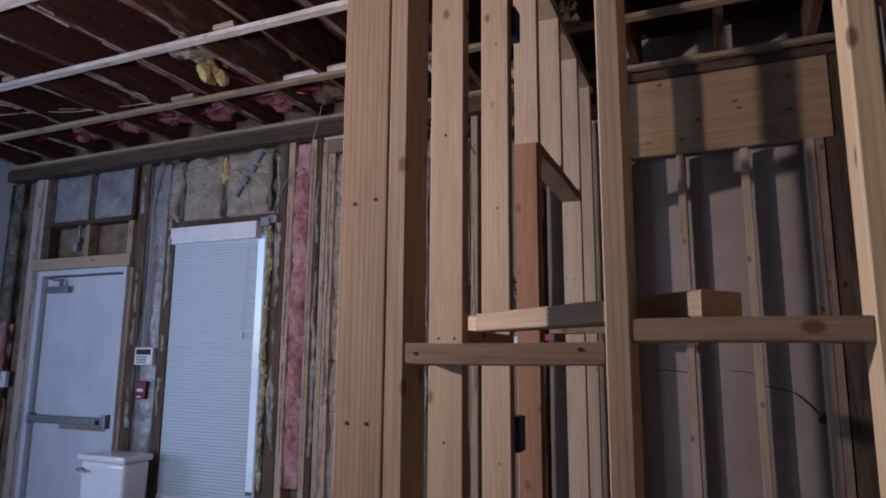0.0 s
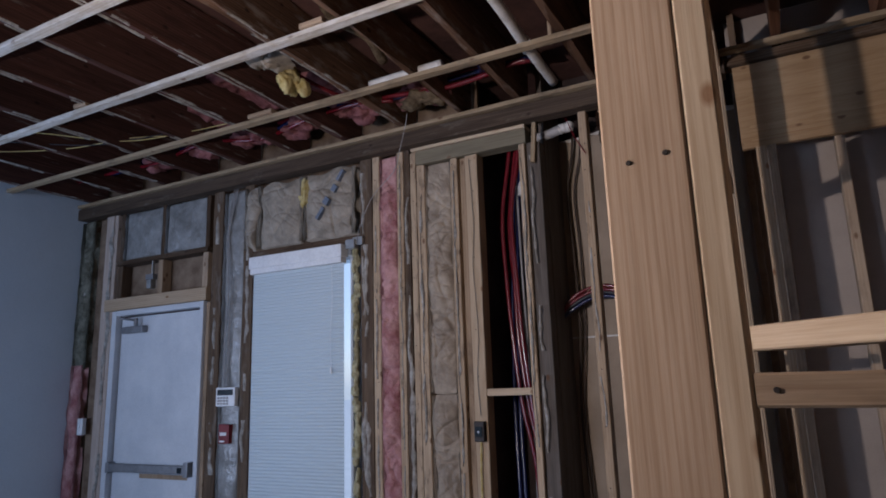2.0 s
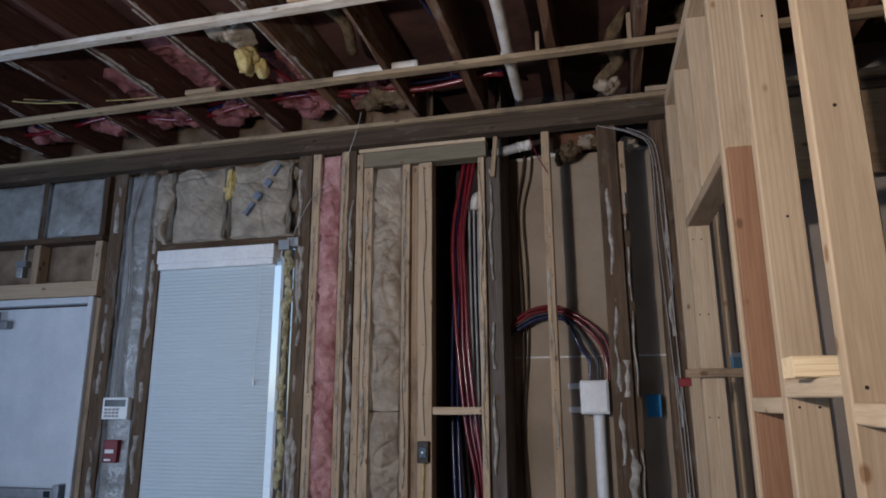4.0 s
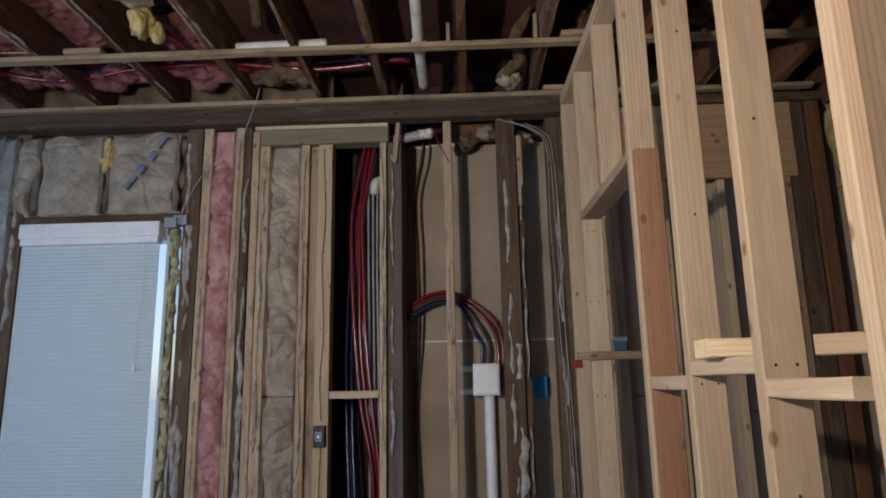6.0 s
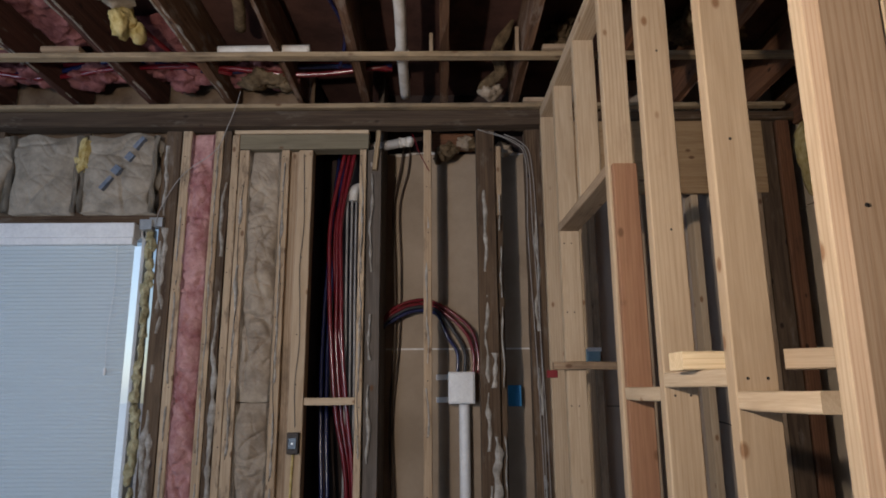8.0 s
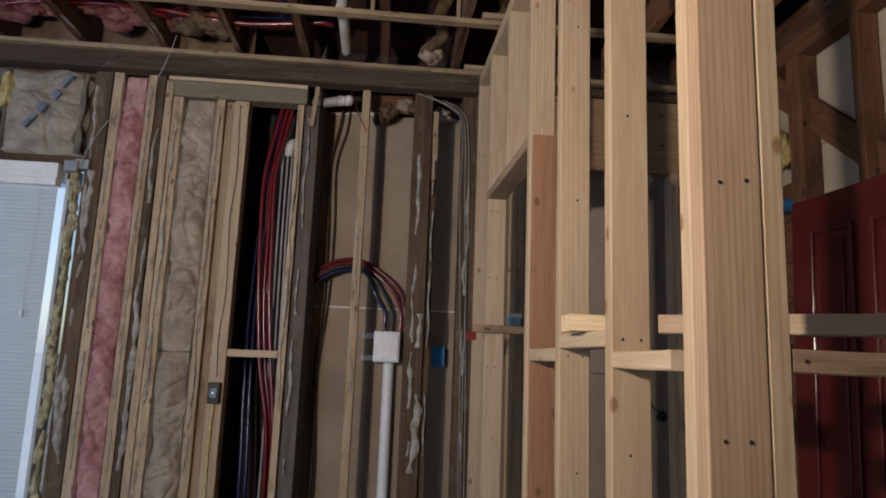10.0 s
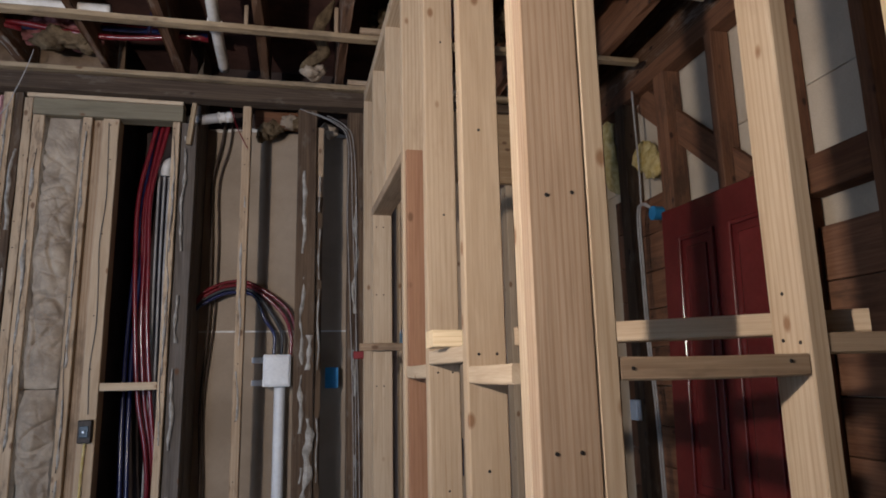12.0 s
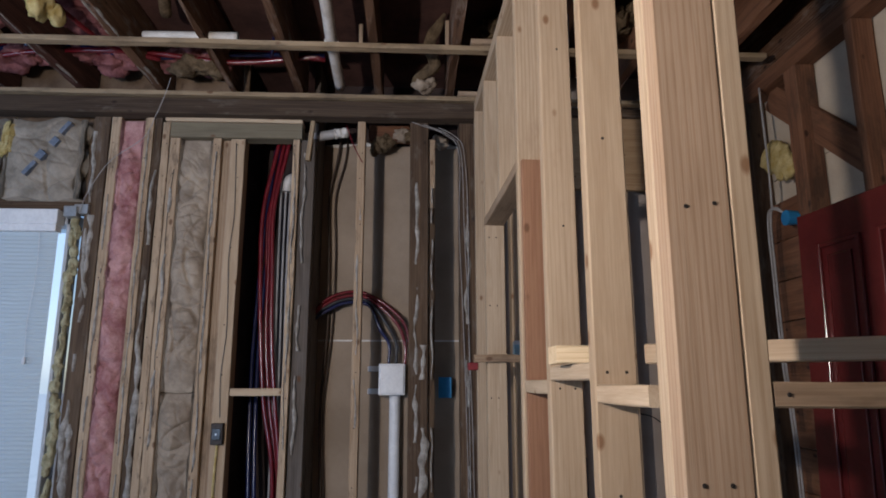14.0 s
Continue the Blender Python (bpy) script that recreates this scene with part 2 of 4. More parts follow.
SCREEN = mottled("dark_display", (0.012, 0.016, 0.02), (0.02, 0.03, 0.035), 12, 0.2, 60, 0.02)
RED_PAINT = mottled("dark_red_gloss_paint", (0.082, 0.011, 0.011), (0.12, 0.017, 0.016), 3, 0.22, 60, 0.12, 0.001, 0.5)
INK = mottled("faded_blue_ink", (0.10, 0.13, 0.18), (0.19, 0.21, 0.26), 30, 0.8, 60, 0.1)


def blind_mat():
    m, n, l, b = nodes_of("translucent_pleated_blind", 0.5)
    b.inputs["Base Color"].default_value = (0.50, 0.55, 0.56, 1)
    tr = n.new("ShaderNodeBsdfTranslucent")
    tr.inputs[0].default_value = (0.72, 0.80, 0.90, 1)
    mx = n.new("ShaderNodeMixShader")
    mx.inputs[0].default_value = 0.17
    l.new(b.outputs[0], mx.inputs[1])
    l.new(tr.outputs[0], mx.inputs[2])
    l.new(mx.outputs[0], n["Material Output"].inputs[0])
    return m


BLIND = blind_mat()
GLASS, gn, gl, gb = nodes_of("window_glass", 0.02)
gb.inputs["Transmission Weight"].default_value, gb.inputs["IOR"].default_value = 1.0, 1.45


# ---- building helpers ----
def empty(name, at=(0, 0, 0)):
    o = new(name)
    o.matrix_world = Matrix.Translation(at)
    return o


def part(name, bm, mat, parent=None, label="", smooth=False, at=None):
    """Links a bmesh as one mesh object; its points are in the world, or about the pose at."""
    me = bpy.data.meshes.new(name)
    bm.to_mesh(me)
    bm.free()
    me.materials.append(mat)
    if smooth:
        me.polygons.foreach_set("use_smooth", [True] * len(me.polygons))
    return put(name, me, parent, label, at)


def put(name, me, parent=None, label="", at=None):
    o = new(name, me)
    if parent is not None:
        o.parent = parent
        bpy.context.view_layer.update()
        o.matrix_parent_inverse = parent.matrix_world.inverted()
    if at is not None:
        o.matrix_basis = at
    if label:
        o["label"] = label
    return o


def bm_box(x0, x1, y0, y1, z0, z1, bevel=0.002, seg=1):
    bm = bmesh.new()
    bmesh.ops.create_cube(bm, size=1, matrix=Matrix.Translation(((x0 + x1) / 2, (y0 + y1) / 2, (z0 + z1) / 2)) @ Matrix.Diagonal((x1 - x0, y1 - y0, z1 - z0, 1)))
    if bevel:
        bmesh.ops.bevel(bm, geom=bm.edges[:], offset=bevel, segments=seg, affect='EDGES', profile=0.6)
    return bm


def join_bm(*bms):
    out = bmesh.new()
    for b in bms:
        me = bpy.data.meshes.new("tmp")
        b.to_mesh(me)
        b.free()
        out.from_mesh(me)
        bpy.data.meshes.remove(me)
    return out


AXES = {'x': Matrix(((0, 0, 1), (1, 0, 0), (0, 1, 0))), 'y': Matrix(((0, 1, 0), (0, 0, 1), (1, 0, 0))), 'z': Matrix.Identity(3)}


def lumber_bm(w, d, length, bevel=0.003, bow=0.002, rough=0.0):
    """A sawn board along local z, slightly bowed, with eased and, where rough, chipped edges."""
    n = max(4, min(28, int(length / 0.12)))
    bm = bmesh.new()
    b = min(bevel, w * 0.3, d * 0.3)
    x, y = w / 2, d / 2
    ring = [(-x + b, -y), (x - b, -y), (x, -y + b), (x, y - b), (x - b, y), (-x + b, y), (-x, y - b), (-x, -y + b)]
    s1, s2, s3 = random.random() * 9, random.uniform(-1, 1), random.uniform(-1, 1)
    rows = []
    for i in range(n + 1):
        t = i / n
        ox, oy = bow * s2 * math.sin(math.pi * t), bow * s3 * math.sin(math.pi * t * 1.3)
        vs = []
        for k, (px, py) in enumerate(ring):
            j = noise.noise(Vector((s1 + k * 1.7, t * length * 9, s1))) * rough
            f = 1 - abs(j) / max(min(w, d), 0.01)
            vs.append(bm.verts.new((px * f + ox, py * f + oy, t * length)))
        rows.append(vs)
    for a, c in zip(rows, rows[1:]):
        for k in range(8):
            bm.faces.new((a[k], a[(k + 1) % 8], c[(k + 1) % 8], c[k]))
    bm.faces.new(rows[0][::-1])
    bm.faces.new(rows[-1])
    return bm


def lumber(name, parent, mat, x0, x1, y0, y1, z0, z1, label="", bow=0.0015, rough=0.0, bevel=0.003, lean=None):
    """A board filling the box given, its grain along the longest side. lean: metres by which the top moves in x and y."""
    size = Vector((x1 - x0, y1 - y0, z1 - z0))
    ax = 'xyz'[max(range(3), key=lambda i: size[i])]
    r = AXES[ax].to_4x4()
    local = r.to_3x3().transposed() @ size
    bm = lumber_bm(local.x, local.y, local.z, bevel, bow, rough)
    start = Vector(((x0 + x1) / 2, (y0 + y1) / 2, (z0 + z1) / 2)) - r.to_3x3() @ Vector((0, 0, local.z / 2))
    if lean:
        up = Vector((lean[0], lean[1], z1 - z0)).normalized()
        r = Vector((0, 0, 1)).rotation_difference(up).to_matrix().to_4x4() @ r
    return part(name, bm, mat, parent, label, at=Matrix.Translation(start) @ r)


nail_bm = bmesh.new()
bmesh.ops.create_cone(nail_bm, cap_ends=True, segments=10, radius1=0.0034, radius2=0.0029, depth=0.0012)
NAIL_MESH = bpy.data.meshes.new("nail")
nail_bm.to_mesh(NAIL_MESH)
nail_bm.free()
NAIL_MESH.materials.append(NAIL)


def nail(parent, x, y, z, facing='-y'):
    turn = {'-y': (90, 0, 0), '-x': (0, -90, 0), '+x': (0, 90, 0)}[facing]
    return put("nail", NAIL_MESH, parent, at=pose(x, y, z, *turn))


def smooth_path(pts, n=10):
    p = [Vector(q) for q in pts]
    p = [2 * p[0] - p[1]] + p + [2 * p[-1] - p[-2]]
    out = []
    for a, b, c, d in zip(p, p[1:], p[2:], p[3:]):
        for i in range(n):
            t = i / n
            out.append(0.5 * (2 * b + (c - a) * t + (2 * a - 5 * b + 4 * c - d) * t * t + (3 * b - a - 3 * c + d) * t ** 3))
    return out + [p[-2]]


def bm_tube(pts, r, seg=10, n=10, closed_caps=True):
    path = smooth_path(pts, n)
    bm = bmesh.new()
    rings, side = [], None
    for i, c in enumerate(path):
        tan = (path[min(i + 1, len(path) - 1)] - path[max(i - 1, 0)]).normalized()
        if side is None:
            side = tan.orthogonal().normalized()
        side = (side - tan * side.dot(tan)).normalized()
        up = tan.cross(side)
        rings.append([bm.verts.new(c + r * (math.cos(a) * side + math.sin(a) * up)) for a in (2 * math.pi * k / seg for k in range(seg))])
    for a, b in zip(rings, rings[1:]):
        for k in range(seg):
            bm.faces.new((a[k], a[(k + 1) % seg], b[(k + 1) % seg], b[k]))
    if closed_caps:
        bm.faces.new(rings[0][::-1])
        bm.faces.new(rings[-1])
    return bm


def tube(name, pts, r, mat, parent=None, label="", seg=10, n=10):
    return part(name, bm_tube(pts, r, seg, n), mat, parent, label, smooth=True)


def bm_pad(x0, x1, z0, z1, y, depth, amp, freq, seed, nx=14, nz=40, bulge=0.02, ragged=0.0, octaves=4):
    """A stuffed pad facing -y: a crumpled, bulging front at y, closed sides and a back at y + depth."""
    bm = bmesh.new()
    grid = []
    for i in range(nz + 1):
        row = []
        for k in range(nx + 1):
            u, v = k / nx, i / nz
            e = (4 * u * (1 - u)) ** 0.5 * min(1, 8 * v, 8 * (1 - v))
            p = Vector((u * (x1 - x0) * freq + seed, v * (z1 - z0) * freq, seed * 3.1))
            h = noise.fractal(p, 0.6, 2.1, octaves) * amp
            h += amp * 0.9 * (abs(noise.noise(p * 0.55)) ** 0.5 - 0.4)
            if octaves < 3:
                h = amp * 0.9 * noise.noise(p * 0.45)
                for fold, (ca, sa, fr, wt) in enumerate(((0.95, 0.3, 0.9, 0.9), (0.5, -0.86, 1.2, 0.7), (0.25, 0.97, 1.9, 0.4), (0.8, 0.6, 2.6, 0.3))):
                    q = Vector(((ca * p.x + sa * p.y) * fr, (ca * p.y - sa * p.x) * fr * 0.4, seed + fold * 7))
                    crease = abs(noise.noise(q))
                    h += amp * wt * (0.45 * crease - max(0.0, 0.55 - 5 * crease))
            jx = ragged * noise.noise(Vector((v * (z1 - z0) * 6, seed + 7 * (u > 0.5), 2))) * abs(2 * u - 1)
            jz = ragged * noise.noise(Vector((u * (x1 - x0) * 6, seed + 5 * (v > 0.5), 9))) * abs(2 * v - 1)
            row.append(bm.verts.new((x0 + u * (x1 - x0) + jx, y - bulge * e - h * e, z0 + v * (z1 - z0) + jz)))
        grid.append(row)
    for a, b in zip(grid, grid[1:]):
        for k in range(nx):
            bm.faces.new((a[k], a[k + 1], b[k + 1], b[k]))
    rim = grid[0] + [r[-1] for r in grid[1:]] + grid[-1][-2::-1] + [r[0] for r in grid[-2:0:-1]]
    back = [bm.verts.new((v.co.x, y + depth, v.co.z)) for v in rim]
    m = len(rim)
    for k in range(m):
        bm.faces.new((rim[(k + 1) % m], rim[k], back[k], back[(k + 1) % m]))
    bm.faces.new(back)
    return bm


def bm_drips(x, y, z0, z1, width, depth, seed, gaps=0.1):
    """A broken ridge of plaster or foam running up a stud's face."""
    bm = bmesh.new()
    n = int((z1 - z0) / 0.012)
    prev = None
    for i in range(n + 1):
        z = z0 + (z1 - z0) * i / n
        g = noise.noise(Vector((seed, z * 3.2, 0)))
        w = width * max(0.0, 0.55 + 0.9 * noise.noise(Vector((seed + 3, z * 16, 1))) + 0.4 * g)
        if g < -0.5 + gaps * 2 or w < width * 0.12:
            prev = None
            continue
        cx = x + width * 0.7 * noise.noise(Vector((seed + 9, z * 7, 4)))
        d = depth * (0.6 + 0.6 * noise.noise(Vector((seed + 5, z * 22, 8))))
        ring = [bm.verts.new((cx - w / 2, y + 0.004, z)), bm.verts.new((cx - w * 0.3, y - d * 0.8, z)), bm.verts.new((cx + w * 0.25, y - d, z)), bm.verts.new((cx + w / 2, y + 0.004, z))]
        if prev:
            for k in range(3):
                bm.faces.new((prev[k], prev[k + 1], ring[k + 1], ring[k]))
        prev = ring
    return bm


def bm_torn(c, size, seed, sheets=7, thick=0.003):
    """Torn, crumpled scraps of fibre or paper caught together within an ellipsoid."""
    rng = random.Random(seed)
    bm = bmesh.new()
    rings, seg = 8, 26
    for s in range(sheets):
        rot = Euler([rng.uniform(-3, 3) for i in range(3)]).to_matrix()
        off = Vector([rng.uniform(-0.35, 0.35) for i in range(3)])
        k, o = rng.uniform(0.6, 1.0), rng.uniform(0, 90)
        for lift in (0.0, thick):
            grid = []
            for i in range(rings + 1):
                row = []
                for q in range(seg):
                    c1, s1, r = math.cos(2 * math.pi * q / seg), math.sin(2 * math.pi * q / seg), (i + 0.02) / rings
                    f = r * k * (1 + 0.55 * noise.noise(Vector((c1 * 1.1 + o, s1 * 1.1, 1))) + 0.22 * noise.noise(Vector((c1 * 4 + o, s1 * 4, 3))))
                    u, v = c1 * r, s1 * r
                    p = Vector((c1 * f, s1 * f * 0.7, k * (0.5 * (1 - r * r) + 0.65 * noise.fractal(Vector((u * 1.3 + o, v * 1.3, 4)), 0.8, 2.1, 4))))
                    p = rot @ p + off
                    p = Vector((c[0] + p.x * size[0], c[1] + p.y * size[1], c[2] + p.z * size[2]))
                    row.append(bm.verts.new(p + rot @ Vector((0, 0, lift))))
                grid.append(row)
            for i in range(rings):
                for q in range(seg):
                    w = (q + 1) % seg
                    quad = (grid[i][q], grid[i][w], grid[i + 1][w], grid[i + 1][q])
                    bm.faces.new(quad[::-1] if lift else quad)
    bmesh.ops.delete(bm, geom=[v for v in bm.verts if not v.link_faces], context='VERTS')
    return bm


def bm_clump(c, size, seed, sub=4, rough=0.45):
    bm = bmesh.new()
    bmesh.ops.create_icosphere(bm, subdivisions=sub, radius=1)
    for v in bm.verts:
        f = 1 + rough * noise.noise(v.co * 1.3 + Vector((seed, 0, 0))) + 0.35 * rough * noise.fractal(v.co * 5.0 + Vector((seed, 3, 0)), 0.6, 2.0, 3)
        v.co = Vector((c[0] + v.co.x * size[0] * f, c[1] + v.co.y * size[1] * f, c[2] + v.co.z * size[2] * f))
    return bm


def bm_ribbon(pts, wide, thick, seed, across=(0, 1, 0), n=12):
    """A limp piece of batt along a path: an uneven flat section, thin at its ends."""
    path = smooth_path(pts, n)
    bm = bmesh.new()
    rings = []
    for i, c in enumerate(path):
        tan = (path[min(i + 1, len(path) - 1)] - path[max(i - 1, 0)]).normalized()
        a = Vector(across)
        a = (a - tan * a.dot(tan)).normalized()
        d = tan.cross(a)
        t = i / (len(path) - 1)
        taper = min(1.0, 0.25 + 5 * t, 0.25 + 5 * (1 - t))
        row = []
        for k in range(20):
            g = 2 * math.pi * k / 20
            f = taper * (1 + 0.35 * noise.noise(Vector((math.cos(g) * 1.6 + seed, math.sin(g) * 1.6, i * 0.25))))
            row.append(bm.verts.new(c + a * (math.cos(g) * wide / 2 * f) + d * (math.sin(g) * thick / 2 * f)))
        rings.append(row)
    for p, q in zip(rings, rings[1:]):
        for k in range(20):
            bm.faces.new((p[k], p[(k + 1) % 20], q[(k + 1) % 20], q[k]))
    bm.faces.new(rings[0][::-1])
    bm.faces.new(rings[-1])
    return bm


def thing(ob, label, category, group="", kind=""):
    return tagged(ob, label, category, group, kind)


# ---- the shell ----
YN = 3.43      # front of the north wall's studs
XW, XE, YS = -5.2, 0.83, -3.2
TOP = 2.955    # underside of the ceiling plates

thing(part("floor", bm_box(-5.6, 1.6, -3.6, 4.3, -0.12, 0.0, 0), CONCRETE), "bare dusty concrete floor of a gutted room", "floor", kind="structure")
thing(part("ground", bm_box(-60, 60, 4.3, 120, -0.4, -0.2, 0), CONCRETE), "pale pavement outside the window", "ground", kind="structure")
west = empty("wall_west")
thing(west, "smooth wall painted pale blue", "wall", kind="structure")
# the gap is an added, unseen opening for the west fill lamp
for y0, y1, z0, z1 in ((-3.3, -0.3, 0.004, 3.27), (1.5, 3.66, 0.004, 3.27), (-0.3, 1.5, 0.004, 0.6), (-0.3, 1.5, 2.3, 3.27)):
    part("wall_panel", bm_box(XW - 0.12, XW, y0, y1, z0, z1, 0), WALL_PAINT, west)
south = empty("wall_south")
thing(south, "plain painted closing wall with an added opening for light", "wall", kind="structure")
# opening left out of view here for the south fill lamp
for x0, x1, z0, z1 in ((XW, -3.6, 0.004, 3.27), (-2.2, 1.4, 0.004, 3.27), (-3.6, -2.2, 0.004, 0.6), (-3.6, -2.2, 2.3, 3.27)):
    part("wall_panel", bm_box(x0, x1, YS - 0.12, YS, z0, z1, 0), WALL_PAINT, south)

# unseen wall added to keep the south fill off the north-east bay
stub = empty("light_block_wall")
thing(stub, "unseen stub wall added to block the fill light", "wall", kind="structure")
part("wall_panel", bm_box(-2.0, -1.88, YS + 0.002, -1.3, 0.004, 3.27, 0), WALL_PAINT, stub)

# ceiling: dark deck with the old joists under it
thing(part("ceiling", bm_box(-5.5, 1.4, -3.4, 4.2, 3.275, 3.32, 0), DECK), "dark board deck above open joists", "ceiling", kind="structure")
joists = empty("ceiling_joists")
thing(joists, "old dark brown ceiling joists, open to the deck", "joists", kind="structure")
for k, x in enumerate((-5.05, -4.64, -4.22, -3.83, -3.42, -2.99, -2.58, -2.175, -1.80, -1.45, -1.04, -0.665, -0.2, 0.2, 0.6)):
    w = 0.044 if abs(x + 1.80) > 0.01 else 0.030
    z = 3.006 + 0.004 * (k % 3)
    # lamp light is put into the joist colour: dim maroon west, lighter brown east
    lumber("joist", joists, JOIST_DIM if x < -2.3 else (JOIST if x < -0.3 else BROWN), x - w / 2, x + w / 2, -3.15, 3.50, z, 3.272, bow=0.004, rough=0.010)
    if x < -2.0:
        for side in (-1, 1):
            bm = bm_drips(0, 0, 0.2, 3.3, 0.018, 0.004, k * 5.3 + side, 0.2)
            for v in bm.verts:
                v.co = Vector((x + side * 0.014 + v.co.x * 0.8, v.co.z, z + 0.006 + v.co.y * 1.5))
            part("lime_scale", bm, PLASTER, joists, "chalky lime scale along a joist's edge", smooth=True)["kind"] = "stuff"
furring = empty("ceiling_furring")
thing(furring, "pale furring strips nailed across the joists", "furring", kind="structure")
for y in (3.345, 2.805, 2.225, 1.64, 1.06, 0.48, -0.1):
    lumber("strip", furring, FURRING if y > 2.5 else WASHED, XW + 0.02, 0.76, y, y + 0.05, 2.977, 3.002, bow=0.005, rough=0.008)
for x, y, w in ((-2.835, 2.80, 0.17), (-1.98, 2.22, 0.12), (-0.60, 2.80, 0.16), (-0.62, 3.34, 0.12), (-3.5, 2.22, 0.10)):
    lumber("shim", furring, PINE_OLD, x, x + w, y - 0.006, y + 0.048, 3.003, 3.027)

for x, h in ((-1.099, 0.10), (-0.702, 0.13), (-1.473, 0.06)):
    lumber("lath_end", furring, PINE_OLD, x - 0.009, x + 0.009, 2.875, 2.895, 3.0, 3.03 + h, rough=0.003)

# ---- north wall ----
north = empty("wall_north")
thing(north, "gutted outside wall, mixed old dark and new pale studs", "wall", kind="structure")
lumber("top_plate", north, PLATE, XW, -0.43, 3.37, 3.46, 2.885, 2.974, bow=0.003, rough=0.012)
lumber("top_plate", north, OLD, -0.43, XE, 3.40, 3.49, 2.93, 2.974, bow=0.003, rough=0.004)
part("sheathing", bm_box(XW, -4.76, 3.53, 3.56, 0.004, 3.27, 0), SHEATH, north)
part("sheathing", bm_box(-4.76, -3.79, 3.53, 3.56, 2.16, 3.27, 0), SHEATH, north)
part("sheathing", bm_box(-3.79, -3.39, 3.53, 3.56, 0.004, 3.27, 0), SHEATH, north)
part("sheathing", bm_box(-3.39, -2.56, 3.53, 3.56, 2.42, 3.27, 0), SHEATH, north)
part("sheathing", bm_box(-3.39, -2.56, 3.53, 3.56, 0.004, 0.55, 0), SHEATH, north)
part("sheathing", bm_box(-2.56, -1.76, 3.53, 3.56, 0.004, 3.27, 0), SHEATH, north)
# chase lining coloured near-black for the shade inside it
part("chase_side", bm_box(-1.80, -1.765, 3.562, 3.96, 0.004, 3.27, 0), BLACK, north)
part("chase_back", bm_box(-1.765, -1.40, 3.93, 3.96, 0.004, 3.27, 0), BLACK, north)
part("chase_side", bm_box(-1.402, -1.372, 3.54, 3.93, 0.004, 3.27, 0), GREY_WOOD, north)
part("back_panel", bm_box(-1.372, -0.40, 3.80, 3.815, 0.004, 1.742, 0.001), PAPER_BACK, north, "brown paper back of drywall")
part("back_panel", bm_box(-1.372, -0.40, 3.80, 3.815, 1.746, 2.884, 0.001), PAPER_BACK, north, "brown paper back of drywall")
# dark sheet stands for the shadowed void above the panel
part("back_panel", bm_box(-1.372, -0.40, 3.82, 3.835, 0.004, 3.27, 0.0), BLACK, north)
part("joint_edge", bm_box(-1.37, -0.402, 3.7985, 3.7998, 1.7395, 1.7485, 0.0), PVC, north, "pale paper edge of a drywall joint")
part("torn_edge", bm_drips(0, 0, 0, 0.94, 0.03, 0.004, 3.3, 0.05), PVC, north, "torn pale paper edge", at=Matrix.Translation((-1.36, 3.799, 2.884)) @ Euler((0, radians(90), 0)).to_matrix().to_4x4())["kind"] = "stuff"
part("chase_side", bm_box(-0.40, -0.37, 3.56, 3.84, 0.004, 3.27, 0), SHEATH, north)


def stud(x0, x1, mat, z0=0.004, z1=2.884, y=YN, d=0.089, rough=0.006, parent=None, **kw):
    return lumber("stud", parent or north, mat, x0, x1, y, y + d, z0, z1, rough=rough, **kw)


stud(-5.19, -5.07, OLD, rough=0.010, y=3.45)
part("board", bm_box(-5.055, -4.925, 3.475, 3.495, 0.004, 2.884, 0.002), SHEATH, north, "brown fibreboard beside the door stud")
stud(-4.92, -4.835, PALE_PINK_PINE)
stud(-4.833, -4.795, PALE_PINK_PINE, y=3.435)
stud(-4.793, -4.76, PINE_OLD, z1=2.12)
stud(-3.80, -3.765, PINE_OLD, z1=2.12)
stud(-3.76, -3.665, OLD, rough=0.010)
stud(-3.47, -3.385, OLD, rough=0.010)
stud(-2.525, -2.438, OLD, rough=0.010)
stud(-2.434, -2.384, SCUFF)
stud(-2.262, -2.217, SCUFF)
stud(-2.214, -2.172, OLD, rough=0.010)
stud(-2.169, -2.130, SCUFF, z1=2.86)
stud(-2.126, -2.072, SCUFF, z1=2.775)
stud(-1.904, -1.860, SCUFF, z1=2.775)
stud(-1.812, -1.738, PINE, z1=2.775, y=3.435)
# darker pine piece stands for the shaded side of the neighbouring stud
stud(-1.860, -1.814, PINE_OLD, z1=2.775, y=3.465, d=0.06)
stud(-1.487, -1.452, SCUFF, z1=2.775)
stud(-1.448, -1.374, GREY_WOOD, z1=2.78, y=3.45, rough=0.005)
stud(-1.150, -1.108, SCUFF, d=0.07, rough=0.004)
stud(-0.870, -0.772, OLD, rough=0.007)
lumber("stud", north, PINE_OLD, -0.775, -0.735, 3.46, 3.55, 2.42, 2.80, rough=0.005)
stud(-0.768, -0.735, OLD, y=3.46, z1=2.418)
stud(-0.610, -0.525, OLD, rough=0.010)
# header over the pipe chase
lumber("header", north, TREATED, -2.125, -1.442, 3.425, 3.515, 2.779, 2.862)
lumber("header_cap", north, PINE, -2.155, -1.442, 3.42, 3.51, 2.864, 2.884)
lumber("block", north, PINE, -1.736, -1.489, 3.435, 3.52, 1.452, 1.488)
lumber("block", north, BROWN, -1.105, -0.875, 3.64, 3.70, 2.86, 2.955, rough=0.006)
lumber("splint", north, FURRING, -1.42, -1.395, 3.42, 3.445, 2.66, 2.88, rough=0.004, lean=(0.02, 0.0))
# framing over the outside door
lumber("header", north, PINE, -4.86, -3.79, 3.415, 3.515, 2.135, 2.225)
